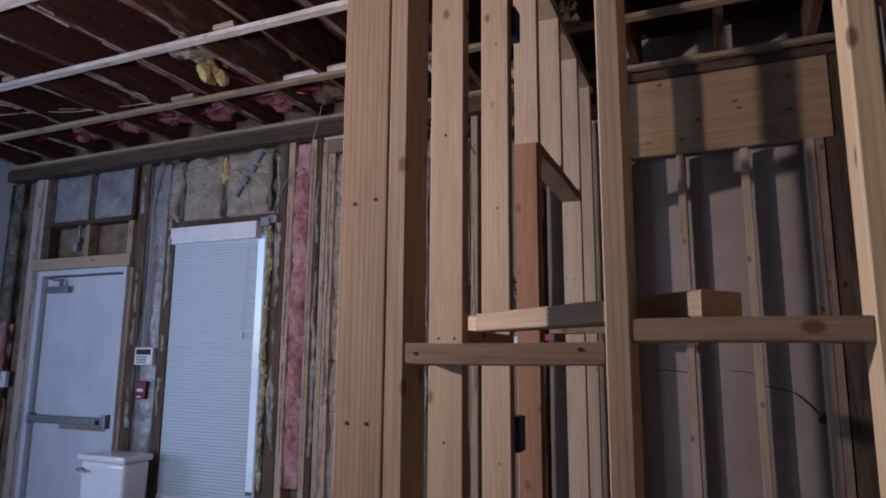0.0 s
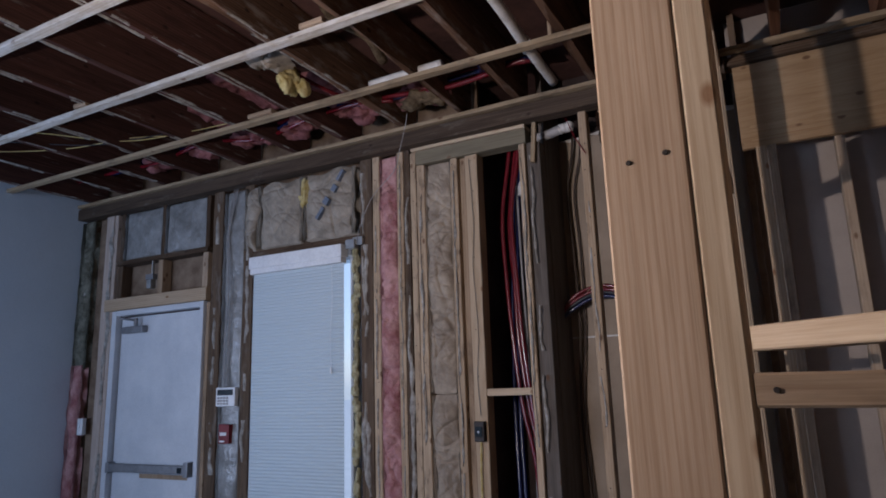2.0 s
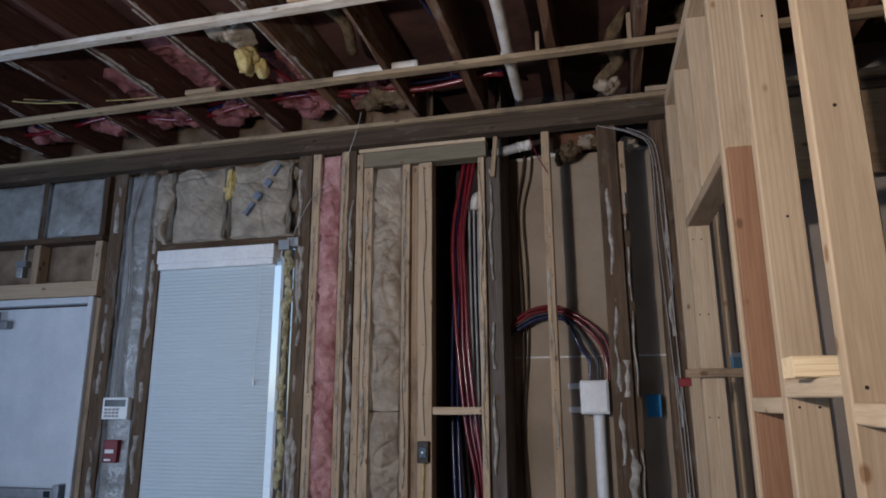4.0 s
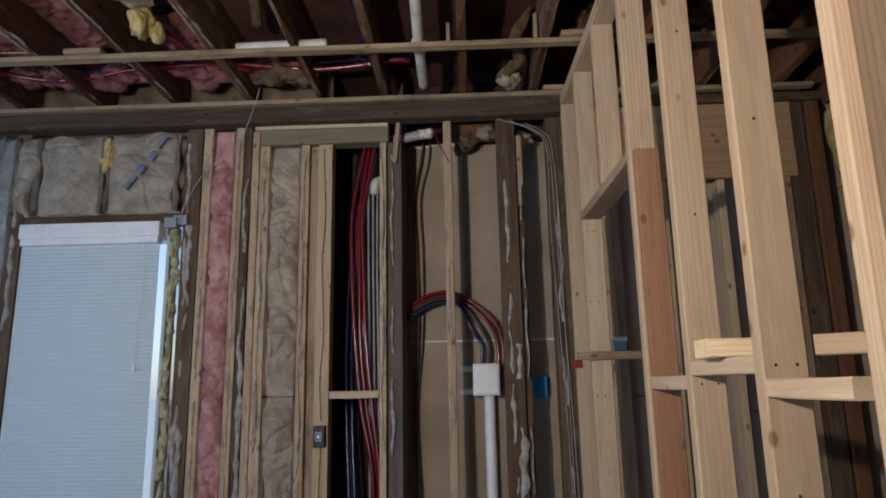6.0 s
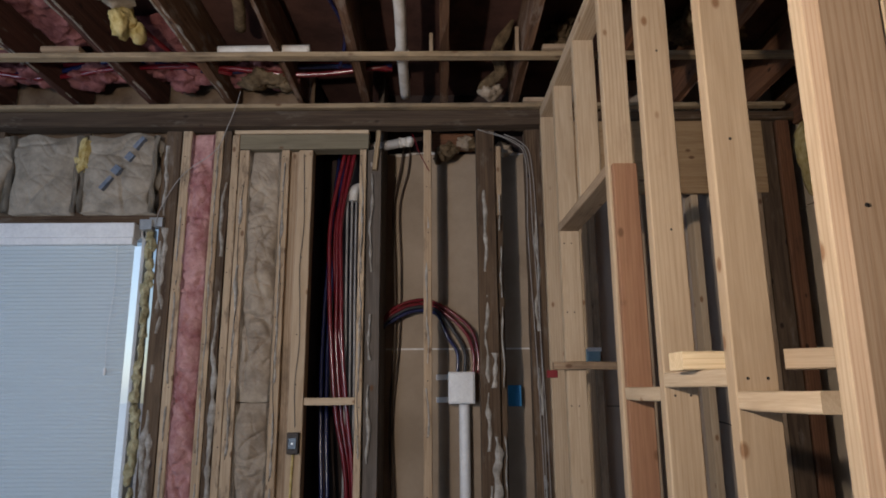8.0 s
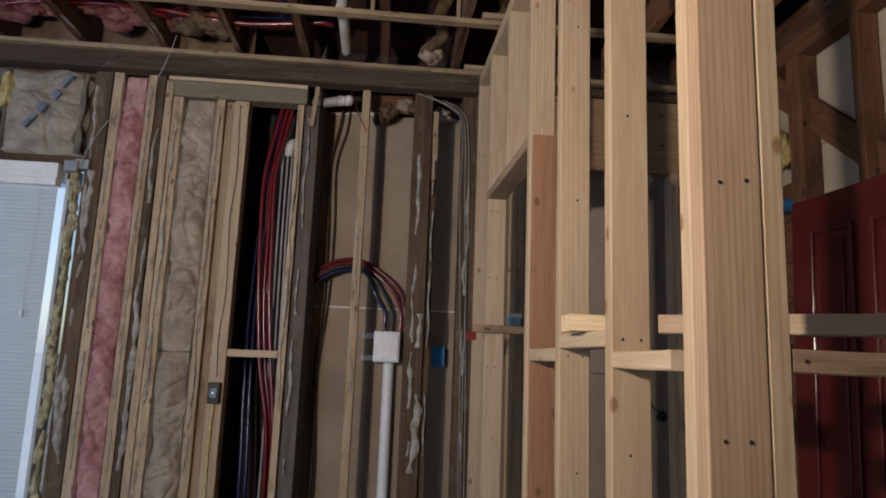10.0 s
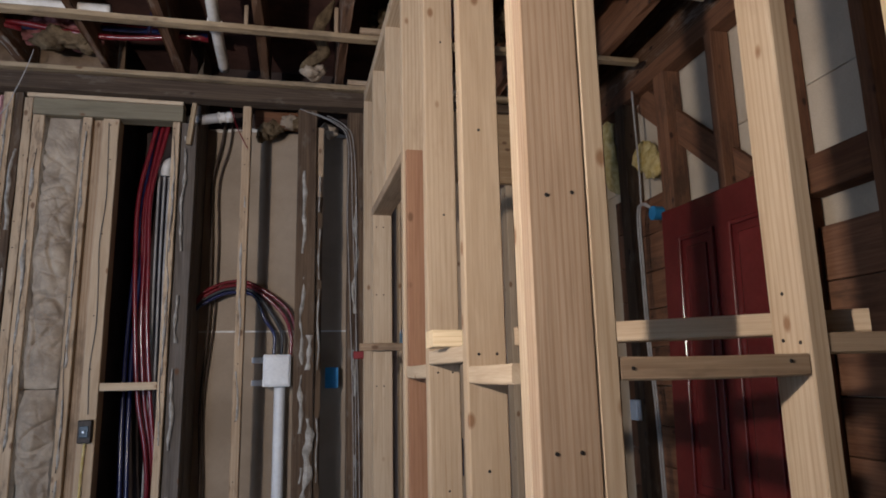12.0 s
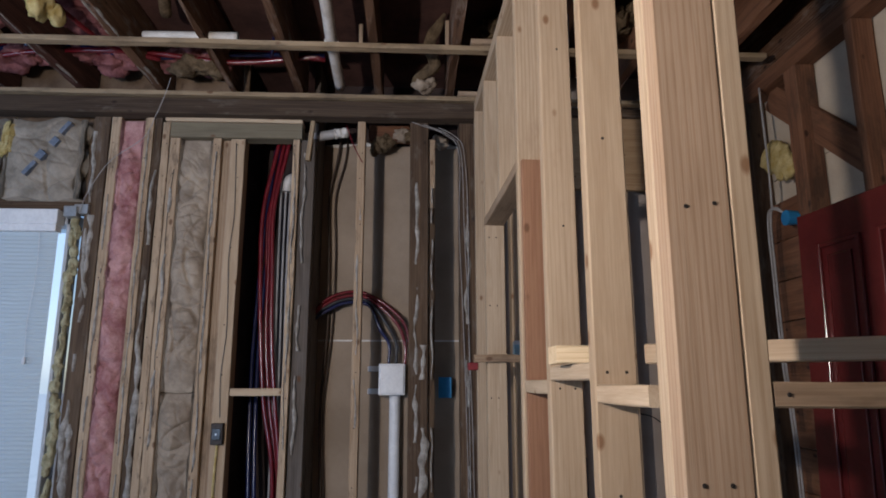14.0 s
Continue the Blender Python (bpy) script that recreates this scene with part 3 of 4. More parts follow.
lumber("ledge", north, OLD, -4.75, -3.80, 3.42, 3.52, 2.475, 2.51, rough=0.004)
for x in (-4.76, -4.315, -3.86):
    lumber("cripple", north, PINE_OLD if x > -4.7 else OLD, x, x + 0.05, 3.44, 3.52, 2.226, 2.474)
for x in (-4.755, -4.30, -3.845):
    lumber("cripple", north, OLD, x, x + 0.04, 3.44, 3.52, 2.511, 2.884, rough=0.005)
# framing over the window
lumber("header", north, OLD, -3.384, -2.528, 3.43, 3.52, 2.365, 2.42, rough=0.006)
lumber("cripple", north, OLD, -2.985, -2.945, 3.46, 3.52, 2.421, 2.884)

# nail heads left on the pale studs
for x in (-2.409, -2.24, -2.15, -2.10, -1.885, -1.775, -1.47, -1.13, -4.82):
    z = 0.9
    while z < 2.7:
        z += random.uniform(0.12, 0.42)
        nail(north, x + random.uniform(-0.01, 0.01), YN - 0.0015, min(z, 2.74))
# plaster left on the old studs
for x, z0, z1, w, s in ((-5.12, 0.9, 2.7, 0.05, 1), (-3.71, 1.0, 2.8, 0.035, 2), (-3.43, 1.0, 2.8, 0.04, 3), (-2.48, 0.9, 2.35, 0.035, 4), (-2.192, 0.9, 2.75, 0.03, 5),
                        (-0.83, 1.0, 2.75, 0.028, 6), (-0.80, 0.8, 1.7, 0.05, 7), (-0.57, 1.0, 2.6, 0.03, 8), (-1.13, 1.3, 2.4, 0.018, 9), (-1.47, 1.2, 2.6, 0.016, 10), (-2.10, 1.0, 2.5, 0.02, 11), (-2.41, 0.9, 2.7, 0.014, 12), (-2.24, 0.9, 2.8, 0.014, 13), (-1.885, 0.9, 2.7, 0.016, 14), (-2.50, 1.0, 2.8, 0.03, 15), (-1.42, 0.9, 2.7, 0.02, 16), (-0.752, 1.0, 2.7, 0.012, 17), (-4.84, 0.8, 2.8, 0.04, 18)):
    part("plaster_keys", bm_drips(x, YN - 0.001, z0, z1, w, 0.012, s * 3.7, 0.16), PLASTER, north, "ragged grey plaster left on a stud", smooth=True)["kind"] = "stuff"

# insulation


def batt(x0, x1, z0, z1, y, depth, amp, freq, seed, nx, nz, bulge, ragged, mat, label, group, flange=True):
    """A paper or film faced batt: the bulging facing and the torn tabs at its two edges."""
    o = empty("insulation_batt", ((x0 + x1) / 2, y, z0))
    thing(o, label, "insulation", group)
    part("facing", bm_pad(x0, x1, z0, z1, y, depth, amp, freq, seed, nx, nz, bulge, ragged, 2), mat, o, smooth=True)
    for side, x in ((-1, x0), (1, x1)) if flange else ():
        bm = bmesh.new()
        n = max(8, int((z1 - z0) / 0.03))
        prev = None
        for i in range(n + 1):
            z = z0 + (z1 - z0) * i / n
            w = 0.016 + 0.016 * noise.noise(Vector((seed + side, z * 11, 3)))
            out = 0.006 + 0.012 * abs(noise.noise(Vector((seed * 2 + side, z * 8, 5))))
            row = [bm.verts.new((x - side * 0.012, y - 0.006, z)), bm.verts.new((x + side * w * 0.5, y - out - 0.008, z)), bm.verts.new((x + side * max(w, 0.004), y - out * 0.5, z))]
            if prev:
                for k in range(2):
                    bm.faces.new((prev[k], prev[k + 1], row[k + 1], row[k]))
            prev = row
        bmesh.ops.solidify(bm, geom=bm.faces[:], thickness=0.001)
        part("paper_flange", bm, mat, o, smooth=True)
    return o


batt(-2.068, -1.908, 1.47, 2.77, 3.455, 0.07, 0.034, 7.5, 5.0, 36, 260, 0.035, 0.02, KRAFT, "creased tan kraft-faced batt between studs", "kraft batts")
batt(-2.066, -1.912, 0.6, 1.462, 3.46, 0.07, 0.034, 7.5, 6.3, 36, 170, 0.035, 0.02, KRAFT, "creased tan kraft-faced batt between studs", "kraft batts")
for x0, x1, s in ((-3.445, -3.345, 1.3), (-3.325, -2.985, 7.7), (-2.945, -2.575, 9.1)):
    batt(x0, x1, 2.435, 2.86, 3.435, 0.08, 0.03, 5.5, s, 80, 84, 0.02, 0.045, KRAFT_GREY, "sagging grey-tan kraft paper batt with torn edges", "kraft batts over the window")
thing(part("insulation_tuft", bm_torn((-2.955, 3.425, 2.76), (0.045, 0.03, 0.11), 3), YELLOW, smooth=True), "torn yellow fibreglass tuft above the window", "insulation")
for x0, x1, s in ((-4.71, -4.305, 2.2), (-4.255, -3.85, 3.1)):
    batt(x0, x1, 2.515, 2.88, 3.46, 0.06, 0.012, 5, s, 30, 30, 0.010, 0.01, FILM, "grey poly-covered batt above the door", "film batts")
batt(-3.655, -3.478, 0.6, 2.87, 3.455, 0.06, 0.018, 5, 4.4, 14, 110, 0.014, 0.01, FILM, "wrinkled grey poly film over a narrow batt", "film batts")
lumps = []
for k in range(34):
    z = 0.72 + k * 0.048
    lumps.append(bm_clump((-2.556 + random.uniform(-0.010, 0.010), YN + 0.004, z + random.uniform(-0.015, 0.015)), (random.uniform(0.010, 0.024), 0.022, random.uniform(0.032, 0.048)), k * 1.7, 3, 0.5))
thing(part("foam_strip", join_bm(*lumps), FOAM, smooth=True), "lumpy yellowish foam beside the window frame", "foam")
batt(-5.185, -5.06, 1.72, 2.87, 3.43, 0.05, 0.03, 9, 3.8, 12, 90, 0.02, 0.02, OLIVE, "matted grey-green batt pushed against an old stud", "old batts")
batt(-5.18, -5.07, 0.6, 1.75, 3.42, 0.05, 0.03, 9, 8.8, 10, 50, 0.02, 0.02, PINK, "faded pink batt pushed against an old stud", "pink batts")
batt(-2.383, -2.263, 0.7, 2.87, 3.45, 0.07, 0.045, 9, 2.0, 22, 210, 0.03, 0.008, PINK, "pink fibreglass batt stuffed between two studs", "pink batts")

# ---- outside door ----
door = empty("door_1", (-4.27, 3.45, 0))
thing(door, "white steel exit door with a grey push bar, shut", "door", kind="structure")
part("door_leaf", bm_box(-4.69, -3.842, 3.452, 3.497, 0.01, 2.078, 0.003), WHITE_PAINT, door)
# dark strips stand in for the shaded gap between leaf and frame
for x0, x1, z0, z1 in ((-4.705, -4.688, 0.01, 2.09), (-4.688, -3.839, 2.076, 2.092)):
    part("weather_strip", bm_box(x0, x1, 3.475, 3.50, z0, z1, 0.001), BLACK, door, "dark strip standing for the shaded gap round the leaf")
for x0, x1, z0, z1 in ((-4.755, -4.703, 0.004, 2.13), (-3.839, -3.803, 0.004, 2.13), (-4.703, -3.839, 2.09, 2.13)):
    part("door_frame", bm_box(x0, x1, 3.41, 3.52, z0, z1, 0.003), WHITE_PAINT, door)
bar = part("push_bar", bm_box(-4.685, -3.872, 3.395, 3.435, 0.995, 1.05, 0.010, 3), GREY_METAL, door, "grey metal push bar", smooth=False)
part("bar_end", bm_box(-3.905, -3.862, 3.385, 3.45, 0.98, 1.075, 0.008, 2), GREY_METAL, bar)
part("bar_end", bm_box(-4.69, -4.655, 3.39, 3.45, 0.985, 1.06, 0.008, 2), GREY_METAL, bar)
part("latch_button", bm_box(-3.965, -3.925, 3.389, 3.398, 1.005, 1.04, 0.003), SCREEN, bar)
part("scuff", bm_box(-4.40, -3.93, 3.449, 3.4525, 0.955, 0.985, 0.001), PINE_OLD, door, "strip of bare rubbed primer")
closer = part("door_closer", bm_box(-4.63, -4.40, 3.40, 3.45, 1.955, 2.005, 0.01, 2), GREY_METAL, door, "grey door closer")
part("closer_arm", join_bm(bm_box(-4.49, -4.465, 3.395, 3.42, 2.005, 2.06, 0.004), bm_tube([(-4.48, 3.40, 2.045), (-4.55, 3.34, 2.06), (-4.62, 3.39, 2.075)], 0.008, 8, 4)), GREY_METAL, closer)

# ---- window with a closed blind ----
window = empty("window_1", (-2.97, 3.45, 0.55))
thing(window, "tall window behind a closed white pleated blind", "window", kind="structure")
for x0, x1, z0, z1 in ((-3.384, -3.366, 0.55, 2.36), (-2.606, -2.588, 0.55, 2.36), (-3.366, -2.578, 2.30, 2.362), (-3.366, -2.578, 0.55, 0.61)):
    part("window_frame", bm_box(x0, x1, 3.44, 3.55, z0, z1, 0.003), WHITE_PAINT, window)
pane = part("pane", bm_box(-3.366, -2.578, 3.515, 3.521, 0.61, 2.30, 0), GLASS, window)
pane.visible_shadow = False
blind = empty("window_blind", (-2.97, 3.40, 2.36))
thing(blind, "closed white pleated blind hung in the window", "blind")
part("valance", join_bm(bm_box(-3.348, -2.612, 3.355, 3.43, 2.285, 2.362, 0.006, 2), bm_box(-3.342, -2.618, 3.362, 3.42, 2.25, 2.286, 0.003)), PLASTIC, blind)
pleat_bm = bmesh.new()
W = 0.716
prof = [(0.0, -0.0101), (-0.0014, -0.0085), (-0.0042, -0.0016), (-0.0042, 0.0016), (-0.0014, 0.0085), (0.0, 0.0101)]
a = [pleat_bm.verts.new((-W / 2, y, z)) for y, z in prof]
b = [pleat_bm.verts.new((W / 2, y, z)) for y, z in prof]
for k in range(5):
    pleat_bm.faces.new((a[k], b[k], b[k + 1], a[k + 1]))
PLEAT = bpy.data.meshes.new("pleat")
pleat_bm.to_mesh(PLEAT)
pleat_bm.free()
PLEAT.materials.append(BLIND)
for k in range(82):
    put("pleat", PLEAT, blind, at=pose(-2.976, 3.397, 2.243 - k * 0.0202))
part("bottom_rail", bm_box(-2.976 - W / 2, -2.976 + W / 2, 3.383, 3.41, 0.57, 0.598, 0.004, 2), PLASTIC, blind)
tube("lift_cord", [(-2.70, 3.378, 2.25), (-2.69, 3.374, 2.05), (-2.702, 3.372, 1.80), (-2.695, 3.374, 1.62)], 0.0015, PLASTIC, blind, seg=6)
part("cord_tassel", bm_box(-2.704, -2.69, 3.368, 3.38, 1.60, 1.635, 0.003), PLASTIC, blind)
bracket = part("blind_bracket", join_bm(bm_box(-2.60, -2.535, 3.38, 3.428, 2.33, 2.385, 0.002), bm_box(-2.56, -2.49, 3.40, 3.428, 2.35, 2.40, 0.002)), STEEL, None)
thing(bracket, "small metal blind bracket beside the window head", "bracket")

# ---- keypad and alarm pull beside the door ----
keypad = empty("alarm_keypad", (-3.565, 3.43, 1.42))
thing(keypad, "white alarm keypad with a dark display on the wall", "keypad")
part("housing", bm_box(-3.65, -3.485, 3.405, 3.44, 1.425, 1.545, 0.006, 2), PLASTIC, keypad)
part("display", bm_box(-3.635, -3.50, 3.4015, 3.406, 1.495, 1.532, 0.001), SCREEN, keypad, "dark display")
for i in range(3):
    for k in range(4):
        part("key", bm_box(-3.632 + k * 0.025, -3.614 + k * 0.025, 3.401, 3.406, 1.437 + i * 0.018, 1.449 + i * 0.018, 0.001), GREY_CABLE, keypad)
pull = empty("fire_alarm_pull", (-3.555, 3.43, 1.18))
thing(pull, "small red fire alarm pull station under the keypad", "alarm")
part("body", bm_box(-3.615, -3.525, 3.405, 3.44, 1.195, 1.315, 0.005, 2), RED_PLASTIC, pull)
part("plate", bm_box(-3.60, -3.545, 3.401, 3.406, 1.245, 1.265, 0.001), PLASTIC, pull)
part("plate", bm_box(-3.60, -3.56, 3.401, 3.406, 1.205, 1.215, 0.001), PLASTIC, pull)
for k, (dx, s) in enumerate(((0.0, 0.3), (0.02, 1.7), (0.035, 2.6))):
    thing(tube("alarm_wire", [(-3.60 + dx, 3.43, 1.55), (-3.60 + dx + 0.01 * math.sin(s), 3.418, 1.85), (-3.585 + dx, 3.422, 2.2), (-3.61 + dx * 0.5, 3.42, 2.55), (-3.57 + dx, 3.43, 2.88)], 0.003, GREY_CABLE, seg=6), "thin grey alarm wire running up the wall", "wire", "alarm wires")
switch = empty("light_switch", (-5.0, 3.43, 1.3))
thing(switch, "white wall switch on a bare stud by the door", "switch")
part("plate", bm_box(-5.045, -4.985, 3.395, 3.428, 1.24, 1.36, 0.004), PLASTIC, switch)
part("toggle", bm_box(-5.022, -5.008, 3.386, 3.397, 1.29, 1.315, 0.002), PLASTIC, switch)
sensor = empty("door_contact", (-4.36, 3.45, 2.33))
thing(sensor, "dull grey door contact hung on the framing above the door", "sensor")
part("body", bm_box(-4.41, -4.33, 3.41, 3.452, 2.335, 2.375, 0.005, 2), GREY_METAL, sensor)
part("bracket", join_bm(bm_box(-4.39, -4.345, 3.405, 3.452, 2.27, 2.333, 0.006, 2), bm_box(-4.375, -4.362, 3.43, 3.45, 2.376, 2.474, 0.002)), STEEL, sensor)


# ---- toilet standing loose before the wall ----
def rounded_box(x0, x1, y0, y1, z0, z1, r=0.03, taper=0.0):
    bm = bm_box(x0, x1, y0, y1, z0, z1, r, 4)
    cx, cy = (x0 + x1) / 2, (y0 + y1) / 2
    for v in bm.verts:
        f = 1 - taper * (z1 - v.co.z) / (z1 - z0)
        v.co.x, v.co.y = cx + (v.co.x - cx) * f, cy + (v.co.y - cy) * f
    return bm


TX, TY, TZ = -3.475, 3.17, 0.86
toilet = empty("toilet", (TX, TY, 0))
thing(toilet, "white ceramic toilet standing loose before the wall", "toilet")
part("tank", rounded_box(TX - 0.195, TX + 0.195, TY - 0.10, TY + 0.10, 0.40, TZ - 0.03, 0.03, 0.08), CERAMIC, toilet, smooth=True)
part("tank_lid", rounded_box(TX - 0.208, TX + 0.208, TY - 0.115, TY + 0.112, TZ - 0.028, TZ + 0.012, 0.015), CERAMIC, toilet, smooth=True)
part("flush_lever", join_bm(bm_tube([(TX - 0.17, TY - 0.10, TZ - 0.08), (TX - 0.17, TY - 0.13, TZ - 0.08)], 0.012, 10, 2), bm_tube([(TX - 0.18, TY - 0.13, TZ - 0.075), (TX - 0.10, TY - 0.135, TZ - 0.09)], 0.008, 8, 3)), STEEL, toilet, "chrome flush lever", smooth=True)
bowl = bmesh.new()
bmesh.ops.create_cone(bowl, cap_ends=True, segments=28, radius1=0.12, radius2=0.19, depth=0.40, matrix=Matrix.Translation((TX, TY - 0.36, 0.20)) @ Matrix.Diagonal((1, 1.35, 1, 1)))
part("bowl", join_bm(bowl, bm_box(TX - 0.11, TX + 0.11, TY - 0.30, TY + 0.08, 0.0, 0.40, 0.03, 3)), CERAMIC, toilet, smooth=True)
seat = bmesh.new()
bmesh.ops.create_cone(seat, cap_ends=True, segments=28, radius1=0.20, radius2=0.195, depth=0.03, matrix=Matrix.Translation((TX, TY - 0.36, 0.417)) @ Matrix.Diagonal((1, 1.3, 1, 1)))
part("seat", seat, PLASTIC, toilet)

# ---- pipe chase: plumbing lines ----
def line(name, pts, r, mat, label, category, group=""):
    return thing(tube(name, pts, r, mat), label, category, group)


for k, (dx, dy, b1) in enumerate(((0.0, 0.0, 0.0), (0.022, 0.03, 0.012), (0.040, 0.05, -0.02), (0.058, -0.01, 0.0))):
    line("red_pipe", [(-1.555 + dx * 0.9, 3.56 + dy, 2.96), (-1.60 + dx, 3.56 + dy, 2.73), (-1.655 + dx + b1, 3.57 + dy, 2.42), (-1.655 + dx * 1.1 + b1, 3.58 + dy, 2.1), (-1.635 + dx, 3.58 + dy, 1.75),
                      (-1.60 + dx, 3.58 + dy, 1.4), (-1.54 + dx * 0.6, 3.58 + dy, 1.05), (-1.53 + dx * 0.6, 3.6 + dy, 0.4), (-1.53 + dx * 0.6, 3.6 + dy, 0.01)], 0.011, RED_PEX,
         "glossy red flexible water pipe in the chase", "pipe", "red pipes")
for k, dx in enumerate((0.0, 0.03)):
    line("blue_pipe", [(-1.66 + dx, 3.86, 2.95), (-1.70 + dx, 3.84, 2.4), (-1.72 + dx, 3.80, 1.8), (-1.70 + dx, 3.72, 1.3), (-1.67 + dx, 3.66, 0.8), (-1.67 + dx, 3.66, 0.01)], 0.011, BLUE_PEX,
         "blue flexible water pipe in the chase", "pipe", "blue pipes")
for k, dx in enumerate((0.0, 0.024, 0.046)):
    line("grey_conduit", [(-1.572 + dx, 3.60 + 0.012 * k, 2.60), (-1.568 + dx, 3.60, 2.1), (-1.562 + dx, 3.62, 1.4), (-1.56 + dx, 3.62, 0.01)], 0.006, GREY_CABLE, "straight grey cable in the chase", "cable", "grey cables")
line("drain_elbow", [(-1.47, 3.62, 2.62), (-1.52, 3.62, 2.62), (-1.535, 3.60, 2.595), (-1.54, 3.60, 2.54)], 0.027, PVC, "white plastic drain elbow in the chase", "pipe")
outlet = empty("switch_box", (-1.785, 3.43, 1.2))
thing(outlet, "open metal switch box on a stud", "junction box")
part("box", bm_box(-1.805, -1.748, 3.40, 3.434, 1.225, 1.325, 0.003), NAIL, outlet)
part("plate", bm_box(-1.795, -1.758, 3.392, 3.401, 1.25, 1.30, 0.001), SCREEN, outlet)
part("screw", bm_box(-1.781, -1.772, 3.389, 3.393, 1.27, 1.279, 0.001), STEEL, outlet)
line("yellow_cable", [(-1.778, 3.425, 1.225), (-1.782, 3.42, 1.0), (-1.775, 3.42, 0.6), (-1.775, 3.43, 0.01)], 0.006, YELLOW, "yellow flat cable below the switch box", "cable")

# meter box with hoops of red and blue pipe
mbox = empty("meter_box", (-0.94, 3.75, 1.43))
thing(mbox, "white plastic box on the drywall with a pipe below", "box")
part("housing", bm_box(-1.025, -0.885, 3.66, 3.80, 1.45, 1.615, 0.006, 2), PLASTIC, mbox)
part("cover", bm_box(-1.018, -0.892, 3.652, 3.661, 1.458, 1.607, 0.003), PLASTIC, mbox)
part("mount_arm", bm_box(-1.09, -1.026, 3.77, 3.80, 1.575, 1.605, 0.003), PLASTIC, mbox)
part("mount_arm", bm_box(-1.09, -1.026, 3.77, 3.80, 1.455, 1.485, 0.003), PLASTIC, mbox)
line("drain_pipe", [(-0.94, 3.73, 1.449), (-0.94, 3.73, 1.0), (-0.94, 3.73, 0.5), (-0.94, 3.73, 0.01)], 0.029, PLASTIC, "white plastic pipe running down from the box", "pipe")
for x1, mat, top, name in ((-0.862, RED_PEX, 2.0, "red_pipe"), (-0.888, RED_PEX, 1.978, "red_pipe"), (-0.935, DARK_CABLE, 1.962, "black_cable"), (-0.975, BLUE_PEX, 1.942, "blue_pipe")):
    line(name, [(-1.40, 3.70, 1.83), (-1.34, 3.70, top - 0.06), (-1.22, 3.71, top), (-1.09, 3.72, top - 0.01), (x1 - 0.05, 3.72, top - 0.14), (x1, 3.73, 1.72), (x1, 3.73, 1.612)], 0.0095, mat, "bent pipe looping from the chase into the white box", "pipe", "looped pipes")
bb = empty("blue_box", (-0.66, 3.79, 1.45))
thing(bb, "bright blue plastic electrical box on the drywall", "junction box")
part("box", bm_box(-0.70, -0.64, 3.72, 3.80, 1.44, 1.54, 0.004), BLUE_BOX, bb)
part("rim", bm_box(-0.705, -0.635, 3.715, 3.7195, 1.435, 1.545, 0.001), BLUE_BOX, bb)
for k, (dx, s) in enumerate(((0, 0.4), (0.016, 1.9), (-0.012, 5.0))):
    line("white_cable", [(-0.80 + dx * 5, 3.42, 2.87 - dx), (-0.66 + dx * 2, 3.40, 2.80 - 0.4 * dx), (-0.60 + dx, 3.405, 2.70), (-0.59 + dx + 0.01 * math.sin(s), 3.41, 2.3), (-0.575 + dx + 0.012 * math.sin(s * 2), 3.41, 1.8), (-0.565 + dx, 3.41, 1.2), (-0.55 + dx, 3.41, 0.01)],
         0.0019, GREY_CABLE, "thin whitish cable hanging down an old stud", "cable", "white cables")
line("drain_stub", [(-1.45, 3.56, 2.835), (-1.36, 3.555, 2.845), (-1.275, 3.55, 2.86)], 0.026, GREY_CABLE, "short grey plastic pipe under the plate", "pipe")
thing(part("tape_wrap", bm_ribbon([(-1.30, 3.55, 2.855), (-1.25, 3.548, 2.863), (-1.205, 3.545, 2.872)], 0.056, 0.052, 4.0, (0, 1, 0)), PVC, smooth=True), "crumpled white tape over a pipe's end", "tape")
for k, (x, z, w, h) in enumerate(((-1.02, 2.86, 0.06, 0.05), (-0.93, 2.90, 0.05, 0.035), (-1.07, 2.81, 0.03, 0.03), (-0.70, 2.86, 0.05, 0.035), (-0.88, 2.89, 0.04, 0.03))):
    thing(part("insulation_tuft", bm_clump((x, 3.66, z), (w, 0.05, h), 61.0 + k, 4, 0.6), (DIRTY, KRAFT)[k % 2], smooth=True), "brown crumpled insulation stuffed under the plate", "insulation", "plate tufts")
# dark strands added in place of the wavy shadows on the back panel
for k, (x0, x1, y, r) in enumerate(((-1.32, -1.34, 3.765, 0.007), (-1.285, -1.325, 3.775, 0.005))):
    line("old_cable", [(x0 + 0.05, y, 2.95), (x0 + 0.03 + 0.01 * math.sin(k * 2), y, 2.78), (x0 - 0.01, y, 2.55), (x0 + 0.012 * math.sin(k * 3.1), y, 2.2), ((x0 + x1) / 2 + 0.015, y, 1.8), (x1, y, 1.35), (x1 + 0.02, y, 0.8), (x1, y, 0.01)], r, SHADOW_BROWN, "dark strand standing for a wavy shadow in the bay", "cable", "old bay cables")
line("thin_red_wire", [(-1.21, 3.42, 2.86), (-1.17, 3.42, 2.75), (-1.12, 3.42, 2.65)], 0.0025, RED_PEX, "thin red wire hanging from the plate", "wire")

# ---- partition with the doorway, running to the north wall ----
PX0, PX1 = -0.479, -0.392
part_y = empty("partition_wall_side", (-0.47, 2.2, 0))
thing(part_y, "new pale stud partition with a framed doorway", "wall", kind="structure")
lumber("top_plate", part_y, PINE, PX0, PX1, 1.126, 3.40, 2.925, 2.957)
lumber("top_plate", part_y, PINE, PX0, PX1, 1.126, 3.40, 2.958, 2.974)


